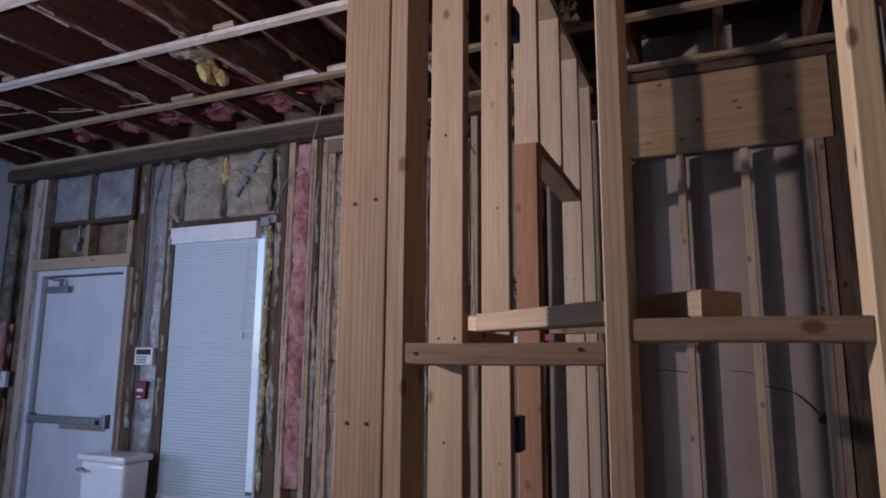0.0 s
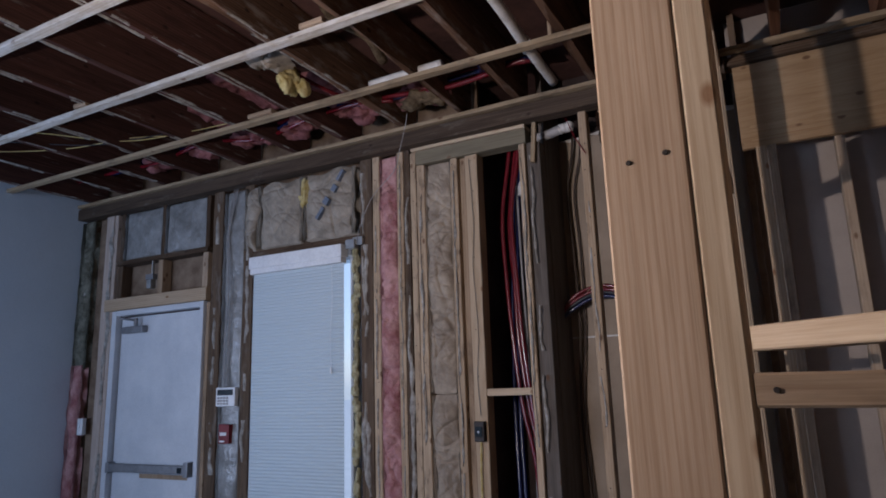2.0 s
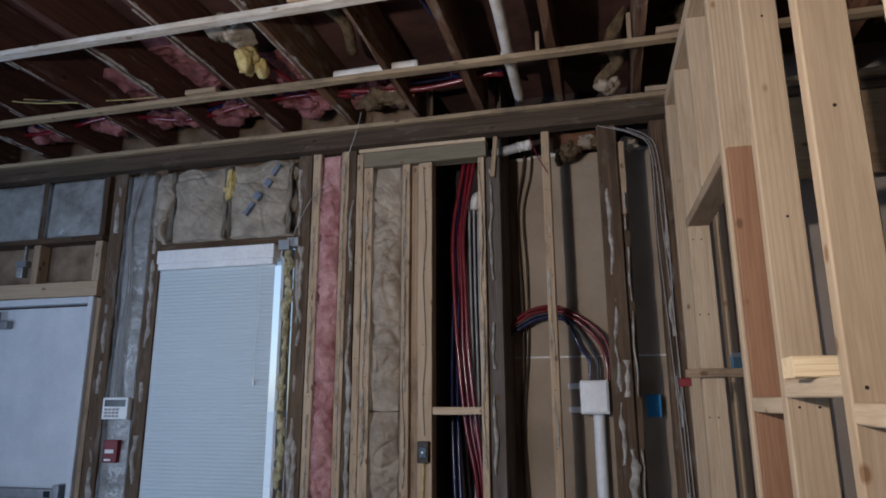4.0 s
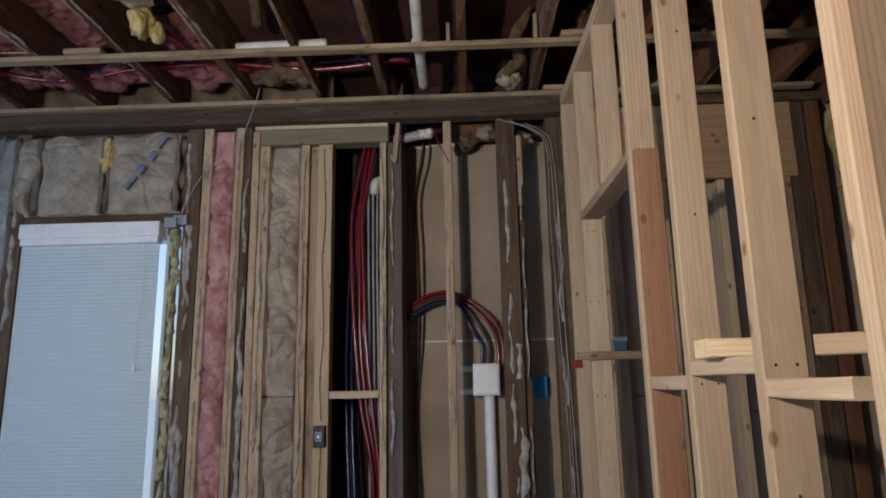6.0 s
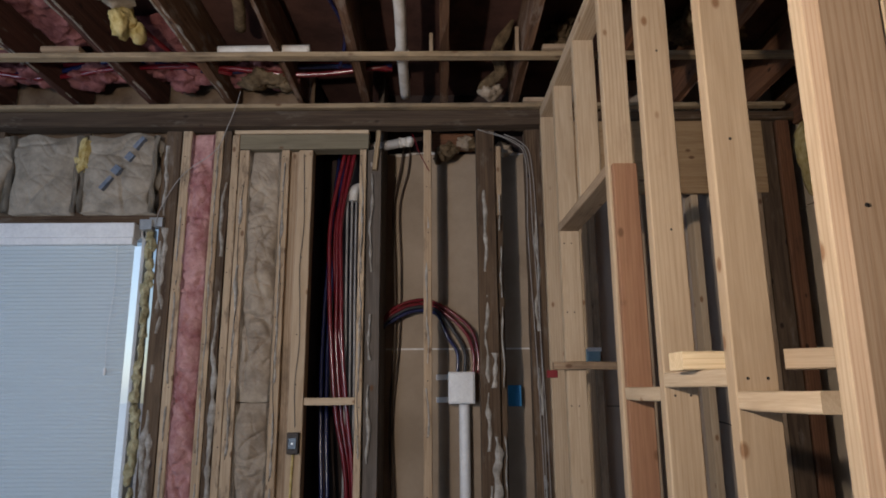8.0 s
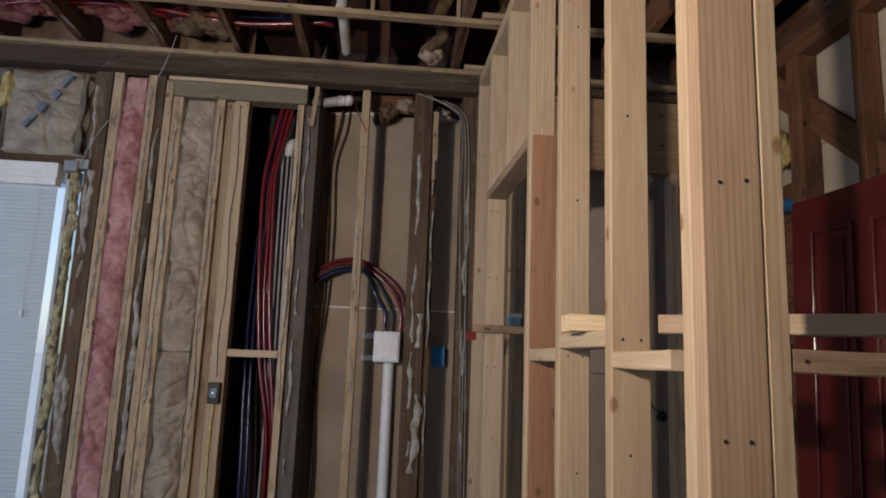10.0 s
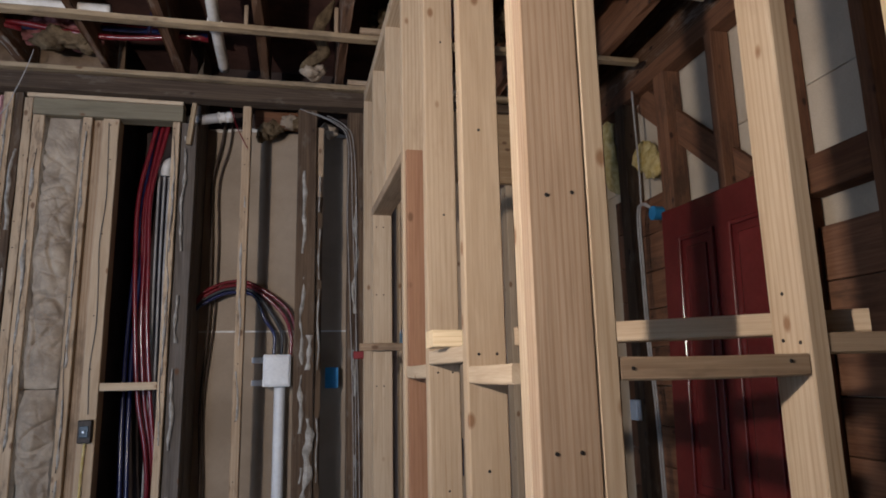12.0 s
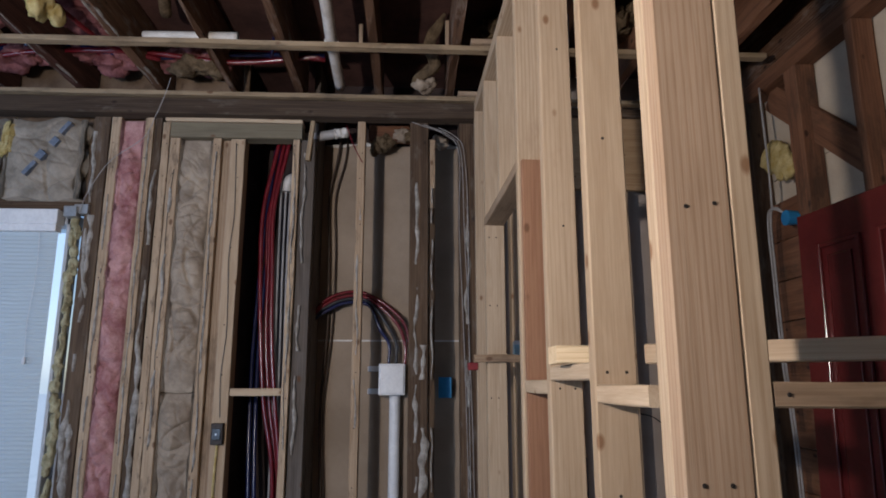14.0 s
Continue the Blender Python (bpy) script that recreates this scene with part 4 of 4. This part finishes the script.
def pstud(y, mat=PINE, z1=2.924, z0=0.004, x0=PX0, x1=PX1, d=0.038, **kw):
    return lumber("stud", part_y, mat, x0, x1, y, y + d, z0, z1, **kw)


pstud(3.36)
jack = pstud(3.003, z1=2.216)
s_red = pstud(2.197)
red = lumber("red_trimmer", part_y, RED_FIR, PX0 + 0.008, PX1, 2.168, 2.196, 0.004, 2.238, "reddish fir board nailed to the stud")
s2 = pstud(1.826)
s1 = pstud(1.438)
lumber("door_header", part_y, PINE_OLD, PX0, PX1, 2.236, 3.041, 2.217, 2.255)
for y in (2.59, 3.0):
    lumber("cripple", part_y, PINE, PX0, PX1, y, y + 0.038, 2.256, 2.924)
lumber("block", part_y, PINE, PX0, PX1, 1.865, 2.167, 1.486, 1.523)
lumber("block", part_y, PINE, PX0, PX1, 1.477, 1.825, 1.520, 1.556)
lumber("block", part_y, PINE, PX0, PX1, 1.165, 1.437, 1.476, 1.511)
for st, y, z in ((s2, 1.825, 1.50), (s1, 1.437, 1.535)):
    for x in (-0.455, -0.415):
        nail(st, x, y, z)
for z in (2.16, 1.85, 1.45):
    for x in (-0.462, -0.43):
        nail(jack, x, 3.002, z)
for z in (2.55, 2.03, 1.3):
    nail(s1, -0.44, 1.437, z)
    nail(s2, -0.43, 1.825, z - 0.1)
# the partition stands a little over one degree out of square
skew = Matrix.Translation((-0.479, 1.035, 0)) @ Matrix.Rotation(radians(1.3), 4, 'Z') @ Matrix.Translation((0.479, -1.035, 0))
for o in part_y.children:
    o.matrix_basis = skew @ o.matrix_basis
brace = thing(lumber("wood_strip", None, PINE_OLD, -0.582, -0.30, 2.966, 3.001, 1.601, 1.634), "pale wood strip nailed across the doorway stud", "wood strip")

# ---- partition facing the walker, with the corner post ----
FY = 1.035
part_x = empty("partition_wall_front", (0.2, 1.08, 0))
thing(part_x, "new pale stud partition with short blocking", "wall", kind="structure")
lumber("top_plate", part_x, PINE, -0.48, XE, FY, FY + 0.089, 2.95, 2.974)
post = lumber("corner_post", part_x, POST, -0.488, -0.390, FY, FY + 0.038, 0.004, 2.949)
lumber("corner_post", part_x, PINE, -0.488, -0.392, FY + 0.0385, FY + 0.0765, 0.004, 2.949)
xs2 = lumber("stud", part_x, PINE, -0.387, -0.350, FY, FY + 0.089, 0.004, 2.949)
xs3 = lumber("stud", part_x, PINE, -0.012, 0.026, FY, FY + 0.089, 0.004, 2.949)
xs4 = lumber("stud", part_x, YELLOW_PINE, 0.336, 0.374, FY, FY + 0.089, 0.004, 2.949)
xs5 = lumber("stud", part_x, PINE, 0.72, 0.758, FY, FY + 0.089, 0.004, 2.949)
blk1 = lumber("block", part_x, PINE_OLD, -0.349, -0.013, FY + 0.002, FY + 0.09, 1.480, 1.516)
blk2 = lumber("block", part_x, PINE_OLD, 0.027, 0.335, FY + 0.002, FY + 0.09, 1.516, 1.551)
blk3 = lumber("block", part_x, PINE_OLD, 0.375, 0.719, FY + 0.002, FY + 0.09, 1.49, 1.526)
for x, z in ((-0.456, 1.768), (-0.413, 1.773), (-0.460, 1.378), (-0.421, 1.378), (-0.45, 2.3), (-0.41, 2.31), (-0.45, 0.9), (-0.41, 0.91)):
    nail(post, x, FY - 0.001, z)
nail(blk1, -0.329, FY, 1.498)
nail(blk1, -0.05, FY, 1.505)
for y, z in ((FY + 0.02, 1.535), (FY + 0.06, 1.54), (FY + 0.05, 1.62)):
    nail(xs3, -0.0125, y, z, '-x')

# loose offcut lying across the blocking
bd = part("offcut_board", lumber_bm(0.040, 0.087, 0.65, 0.003, 0.001), PINE, None)
p0, p1 = Vector((-0.351, 1.492, 1.5725)), Vector((0.188, 1.054, 1.5725))
ax = (p1 - p0).normalized()
up = Vector((0, 0, 1))
sd = up.cross(ax).normalized()
up = ax.cross(sd)
bd.matrix_world = Matrix.Translation(p0) @ Matrix((up, sd, ax)).transposed().to_4x4()
thing(bd, "loose pale board offcut lying across the blocking", "board")

thing(lumber("offcut_block", None, YELLOW_PINE, -0.530, -0.400, 1.597, 1.685, 1.5575, 1.597), "short pale offcut resting on the blocking", "board")

# navy clips and small boxes on the studs
for z in (2.54, 1.277):
    clip = thing(part("stud_clip", bm_box(-0.432, -0.398, 1.864, 1.925, z - 0.05, z + 0.05, 0.006, 2), NAVY), "navy plastic box fixed to a stud", "junction box", "navy boxes")
cy = empty("cyan_box", (-0.35, 3.3, 1.64))
thing(cy, "small pale blue electrical box on a stud", "junction box")
part("box", bm_box(-0.345, -0.285, 3.36, 3.419, 1.65, 1.715, 0.004), PALE_BLUE, cy)
part("rim", bm_box(-0.349, -0.281, 3.352, 3.361, 1.70, 1.719, 0.001), PLASTIC, cy)
thing(part("red_tag", bm_box(-0.61, -0.565, 2.97, 2.998, 1.568, 1.6005, 0.003), RED_PLASTIC), "small red plastic tag on the stud", "tag")

# ---- room behind: north bay ----
ne = empty("wall_north_east", (0.2, 3.45, 0))
thing(ne, "stud wall with a deep plywood header and grey drywall behind", "wall", kind="structure")
lumber("header_panel", ne, PLY, -0.40, 0.665, 3.43, 3.46, 2.525, 2.93)
for z in (2.555, 2.585, 2.615):
    lumber("ply_edge", ne, PLY, -0.358, 0.664, 3.424, 3.4285, z, z + 0.014, bevel=0.001)
# black knob set in place of a dark round hole with a wire
knob = empty("hole_knob", (0.555, 3.64, 1.22))
thing(knob, "dark round knob standing for a wired hole in the drywall", "cable")
part("stub", bm_clump((0.555, 3.625, 1.218), (0.028, 0.02, 0.028), 2.0, 3, 0.3), DARK_CABLE, knob, smooth=True)
tube("wire", [(0.53, 3.63, 1.238), (0.48, 3.625, 1.294), (0.42, 3.63, 1.34), (0.30, 3.638, 1.365)], 0.003, DARK_CABLE, knob, seg=6)
for x0, x1 in ((-0.20, -0.035), (0.16, 0.262)):
    thing(tube("thin_wire", [(x0, 3.637, 1.435), ((x0 + x1) / 2, 3.63, 1.432), (x1, 3.637, 1.423)], 0.0022, DARK_CABLE, seg=6), "thin dark wire across the drywall", "wire", "thin wires")
part("back_panel", bm_box(-0.42, XE + 0.12, 3.64, 3.655, 0.004, 3.27, 0.0), DRYWALL, ne)
lumber("stud", ne, PINE, -0.345, -0.302, 3.42, 3.51, 0.004, 2.524)
lumber("stud", ne, PINE_OLD, -0.300, -0.262, 3.42, 3.51, 0.004, 2.524)
lumber("stud", ne, PINE_OLD, -0.033, 0.006, 3.462, 3.552, 0.004, 2.524)
lumber("stud", ne, PINE, 0.265, 0.303, 3.462, 3.552, 0.004, 2.524)
lumber("stud", ne, PINE, 0.545, 0.585, 3.43, 3.52, 0.004, 2.524)
lumber("stud", ne, PINE_OLD, 0.588, 0.625, 3.43, 3.52, 0.004, 2.524)
lumber("stud", ne, OLD, 0.63, 0.735, 3.44, 3.53, 0.004, 2.929, rough=0.006)
lumber("stud", ne, BROWN, 0.745, 0.815, 3.43, 3.52, 0.004, 2.929, rough=0.004)

# ---- east wall of the room behind ----
east = empty("wall_east", (0.86, 1.5, 0))
thing(east, "old brown stud wall with a diagonal brace", "wall", kind="structure")
part("back_panel", bm_box(XE + 0.095, XE + 0.11, -3.3, 3.638, 0.004, 2.483, 0.0), TAN_DRYWALL, east)
part("back_panel", bm_box(XE + 0.095, XE + 0.11, -3.3, 3.638, 2.487, 2.985, 0.0), TAN_DRYWALL, east)
lumber("rim_joist", east, JOIST, XE + 0.02, XE + 0.11, -3.2, 3.638, 2.99, 3.27)
lumber("top_plate", east, BROWN, XE, XE + 0.09, -3.2, 3.42, 2.90, 2.985, rough=0.004)
for y, m in ((3.13, OLD), (2.72, BROWN), (2.345, BROWN), (1.968, BROWN), (1.62, BROWN), (1.22, BROWN), (0.82, BROWN), (0.42, BROWN)):
    lumber("stud", east, m, XE, XE + 0.09, y, y + (0.095 if y in (2.72, 3.13) else 0.048), 0.004, 2.899, rough=0.005)
br = part("brace", lumber_bm(0.03, 0.13, 1.00, 0.003, 0.001), BROWN, east, "diagonal brown brace board")
b0, b1 = Vector((0.895, 3.03, 2.885)), Vector((0.895, 2.40, 2.345))
ax = (b1 - b0).normalized()
sx = Vector((1, 0, 0))
br.matrix_basis = Matrix.Translation(b0) @ Matrix((sx, ax.cross(sx), ax)).transposed().to_4x4()
lumber("block", east, BROWN, XE + 0.004, XE + 0.088, 1.67, 1.965, 2.065, 2.195)
lumber("block", east, BROWN, XE + 0.004, XE + 0.088, 1.27, 1.618, 2.02, 2.15)
for y0, y1, z1 in ((2.02, 2.343, 2.22), (2.396, 2.718, 2.20), (2.818, 3.128, 2.36), (3.228, 3.40, 2.42), (1.67, 1.965, 1.965), (1.27, 1.618, 1.93), (0.87, 1.218, 1.93)):
    for k in range(int(z1 / 0.19)):
        lumber("sheathing_board", east, BROWN, XE + 0.06, XE + 0.088, y0, y1, z1 - 0.188 * (k + 1), z1 - 0.188 * k - 0.004)
thing(part("insulation_tuft", bm_ribbon([(0.86, 3.39, 2.90), (0.85, 3.37, 2.78), (0.845, 3.33, 2.60), (0.855, 3.27, 2.45)], 0.15, 0.05, 5.0), YELLOW, smooth=True), "hanging torn strip of yellow fibreglass", "insulation", "hanging tufts")
thing(part("insulation_tuft", join_bm(bm_ribbon([(0.87, 3.08, 2.63), (0.855, 3.01, 2.575), (0.845, 2.93, 2.52), (0.84, 2.845, 2.455)], 0.14, 0.05, 8.0), bm_clump((0.84, 2.86, 2.465), (0.03, 0.05, 0.055), 9.0, 3, 0.6)), YELLOW, smooth=True), "torn clump of yellow fibreglass on the brace", "insulation", "hanging tufts")
eb = empty("blue_box", (0.80, 2.83, 2.19))
thing(eb, "round blue electrical box on an old stud", "junction box")
rb = bmesh.new()
bmesh.ops.create_cone(rb, cap_ends=True, segments=20, radius1=0.034, radius2=0.031, depth=0.05, matrix=Matrix.Translation((0.805, 2.831, 2.224)) @ Euler((0, radians(90), 0)).to_matrix().to_4x4())
part("box", rb, BLUE_BOX, eb)
for dx in (0.0, 0.022):
    line("white_cable", [(0.79, 2.831, 2.239), (0.775, 2.89 + dx, 2.285), (0.785, 2.955 + dx, 2.25), (0.80, 2.985 + dx, 2.0), (0.80, 2.98 + dx, 1.6), (0.80, 2.95 + dx, 1.2), (0.80, 2.95 + dx, 0.01)], 0.005, GREY_CABLE, "white cable looping out of the blue box", "cable", "box cables")
line("white_cable", [(0.80, 2.96, 2.30), (0.80, 2.955, 2.5), (0.80, 2.965, 2.9)], 0.005, GREY_CABLE, "white cable running up the old stud", "cable", "box cables")
ob2 = thing(part("outlet_plate", bm_box(0.80, 0.828, 3.16, 3.23, 1.25, 1.35, 0.004), PLASTIC), "pale outlet plate on the old stud", "outlet")


# ---- red panelled door leaning on the east wall ----
def red_door():
    w, h, d = 0.76, 2.179, 0.04
    ob = empty("red_door")
    thing(ob, "dark red glossy panelled door leaning on old studs", "door")
    part("slab", bm_box(0, d, -w, 0, 0, h, 0.003), RED_PAINT, ob)
    for y0, y1 in ((-0.34, -0.115), (-0.645, -0.42)):
        for z0, z1 in ((0.2, 0.85), (1.0, h - 0.14)):
            m = 0.018
            bms = []
            for a0, a1, c0, c1 in ((y0, y0 + m, z0, z1), (y1 - m, y1, z0, z1), (y0 + m, y1 - m, z0, z0 + m), (y0 + m, y1 - m, z1 - m, z1)):
                bms.append(bm_box(-0.014, 0.0, a0, a1, c0, c1, 0.006, 3))
            part("moulding", join_bm(*bms), RED_PAINT, ob)
            part("raised_panel", bm_box(-0.008, 0.0, y0 + 0.05, y1 - 0.05, z0 + 0.05, z1 - 0.05, 0.007, 2), RED_PAINT, ob)
    return ob


rd = red_door()
rd.matrix_world = pose(0.66, 2.652, 0.003, 0, 1.6, 4)

# ---- pipes and wires among the joists ----
line("drain_pipe", [(-1.215, -1.0, 3.10), (-1.22, 1.0, 3.09), (-1.222, 2.4, 3.075), (-1.235, 2.9, 3.06), (-1.243, 3.36, 3.05)], 0.026, PVC, "white plastic drain pipe slung under the deck", "pipe")
cpl = bmesh.new()
bmesh.ops.create_cone(cpl, cap_ends=True, segments=18, radius1=0.033, radius2=0.033, depth=0.07, matrix=Matrix.Translation((-1.236, 2.94, 3.058)) @ Euler((radians(90), 0, 0)).to_matrix().to_4x4())
thing(part("pipe_coupling", cpl, PVC, smooth=False), "white plastic coupling on the drain pipe", "pipe fitting")
line("cross_pipe", [(-2.08, 2.90, 3.055), (-1.9, 2.90, 3.058), (-1.66, 2.90, 3.06)], 0.024, PVC, "short white plastic pipe lying over the strip", "pipe")
line("flex_duct", [(-1.95, 2.3, 3.22), (-1.98, 2.45, 3.18), (-1.93, 2.65, 3.17), (-1.97, 2.85, 3.14)], 0.026, DIRTY, "crumpled pale flexible duct between joists", "duct")
for k, (mat, dz, nm) in enumerate(((RED_PEX, 0.012, "red_pipe"), (BLUE_PEX, 0.04, "blue_pipe"), (RED_PEX, 0.05, "red_pipe"))):
    pts = [(-4.9 + 0.45 * i, 3.16 + 0.025 * k + 0.03 * math.sin(i * 1.9 + k), 3.085 + dz + 0.028 * math.sin(i * 2.6 + k * 1.3)) for i in range(9)]
    line(nm, pts, 0.013, mat, "flexible water pipe run through the joists", "pipe", "ceiling pipes")
line("blue_pipe", [(-1.66, 1.9, 3.20), (-1.60, 2.3, 3.18), (-1.54, 2.6, 3.16), (-1.50, 2.9, 3.15), (-1.56, 3.15, 3.10)], 0.010, BLUE_PEX, "blue flexible water pipe between joists", "pipe", "ceiling pipes")
line("red_pipe", [(-2.42, 2.6, 3.12), (-2.36, 2.85, 3.09), (-2.28, 3.05, 3.075), (-2.1, 3.15, 3.07)], 0.012, RED_PEX, "red flexible water pipe between joists", "pipe", "ceiling pipes")
for k, (x0, x1, y0, y1) in enumerate(((-3.39, -3.03, 2.85, 3.44), (-2.96, -2.62, 2.6, 3.1), (-2.55, -2.21, 2.9, 3.44), (-1.40, -1.08, 1.9, 2.55))):
    bm = bm_pad(x0, x1, y0, y1, 0, 0.06, 0.06, 7, 11.0 + k, 20, 50, 0.03, 0.04)
    for v in bm.verts:
        v.co = Vector((v.co.x, v.co.z, 3.20 + v.co.y * 0.9))
    bmesh.ops.reverse_faces(bm, faces=bm.faces[:])
    thing(part("ceiling_batt", bm, PINK_STAINED_DIM, smooth=True), "dusty pink fibreglass batt between ceiling joists", "insulation", "ceiling batts")
thing(part("insulation_tuft", join_bm(bm_clump((-2.40, 2.63, 3.055), (0.045, 0.07, 0.07), 12, 4, 0.6), bm_clump((-2.36, 2.70, 3.03), (0.03, 0.045, 0.045), 14, 3, 0.7)), YELLOW, smooth=True), "torn yellow fibreglass tuft hanging from the joists", "insulation", "ceiling tufts")
thing(part("insulation_tuft", bm_torn((-2.41, 2.47, 3.12), (0.09, 0.15, 0.07), 17, 5), KRAFT_GREY, smooth=True), "torn paper and fibreglass hanging between joists", "insulation", "ceiling tufts")
thing(part("insulation_tuft", join_bm(bm_clump((-1.96, 3.2, 3.065), (0.10, 0.06, 0.05), 15, 4, 0.6), bm_clump((-1.86, 3.22, 3.055), (0.07, 0.05, 0.04), 16, 4, 0.6)), DIRTY, smooth=True), "crumpled insulation stuffed above the plate", "insulation", "ceiling tufts")
thing(part("insulation_tuft", bm_ribbon([(-0.71, 2.95, 3.24), (-0.78, 3.10, 3.16), (-0.75, 3.20, 3.10), (-0.83, 3.26, 3.05), (-0.79, 3.32, 3.03)], 0.06, 0.04, 21.0, (1, 0, 0)), DIRTY, smooth=True), "twisted tan batt hanging between the joists", "insulation", "ceiling tufts")
thing(part("insulation_tuft", bm_clump((-0.80, 3.29, 3.035), (0.055, 0.05, 0.04), 23.0, 4, 0.6), KRAFT, smooth=True), "tan fibreglass end hanging between the joists", "insulation", "ceiling tufts")
line("hanging_wire", [(-2.10, 3.30, 3.05), (-2.115, 3.30, 2.98), (-2.16, 3.31, 2.85), (-2.23, 3.35, 2.74), (-2.40, 3.38, 2.62), (-2.50, 3.39, 2.45), (-2.52, 3.39, 2.36)], 0.0022, GREY_CABLE, "thin loose wire hanging from the ceiling", "wire")
for k, m in enumerate((YELLOW, DARK_CABLE, YELLOW)):
    x = -4.1 + k * 0.2
    line("ceiling_wire", [(x - 0.9, 2.0 + 0.1 * k, 3.05), (x - 0.5, 2.35, 3.03 + 0.02 * k), (x - 0.1, 2.62 + 0.05 * k, 3.05), (x + 0.3, 2.78 + 0.06 * k, 3.09), (x + 0.6, 2.95, 3.10)], 0.003, m, "loose cable strung between the joists", "cable", "ceiling cables")
for k in range(6):
    x = -4.02 + k * 0.41
    thing(part("insulation_tuft", join_bm(*[bm_clump((x - 0.1 + 0.1 * j, 3.22 + 0.04 * ((k + j) % 2), 3.10 + 0.02 * ((k * 2 + j) % 3)), (0.07, 0.08, 0.045), 31 + k * 3 + j, 4, 0.6) for j in range(3)]), PINK_STAINED_DIM, smooth=True), "sagging pink fibreglass between joists at the wall", "insulation", "pink ceiling tufts")
for k, (x, z0, z1, s) in enumerate(((-1.775, 1.35, 2.75, 1.0), (-1.885, 1.1, 2.7, 2.0), (-1.468, 1.3, 2.7, 3.0), (-2.10, 1.2, 2.6, 4.0))):
    line("stud_wire", [(x + 0.008 * math.sin(s * 3 + 2.1 * i), 3.426, z0 + (z1 - z0) * i / 7) for i in range(8)], 0.0016, DARK_CABLE, "thin dark wire stapled up a stud", "wire", "stud wires")
for k, (x, y) in enumerate(((-0.48, 3.05), (-0.35, 2.6), (0.1, 2.9), (0.35, 3.1))):
    thing(part("insulation_tuft", bm_torn((x, y, 3.18), (0.10, 0.17, 0.07), 51 + k, 5), DIRTY, smooth=True), "dirty old insulation packed between joists", "insulation", "old tufts")

# printed band on the kraft paper, drawn as plain slanted blocks
for x, z, w, h in ((-2.752, 2.656, 0.040, 0.046), (-2.690, 2.728, 0.036, 0.044), (-2.800, 2.585, 0.022, 0.085), (-2.645, 2.805, 0.022, 0.075)):
    bm = bm_box(-w / 2, w / 2, 3.385, 3.42, -h / 2, h / 2, 0.001)
    thing(part("print_mark", bm, INK, at=Matrix.Translation((x, 0, z)) @ Euler((0, radians(38), 0)).to_matrix().to_4x4()), "faded blue printed block on kraft paper", "print", "paper prints")
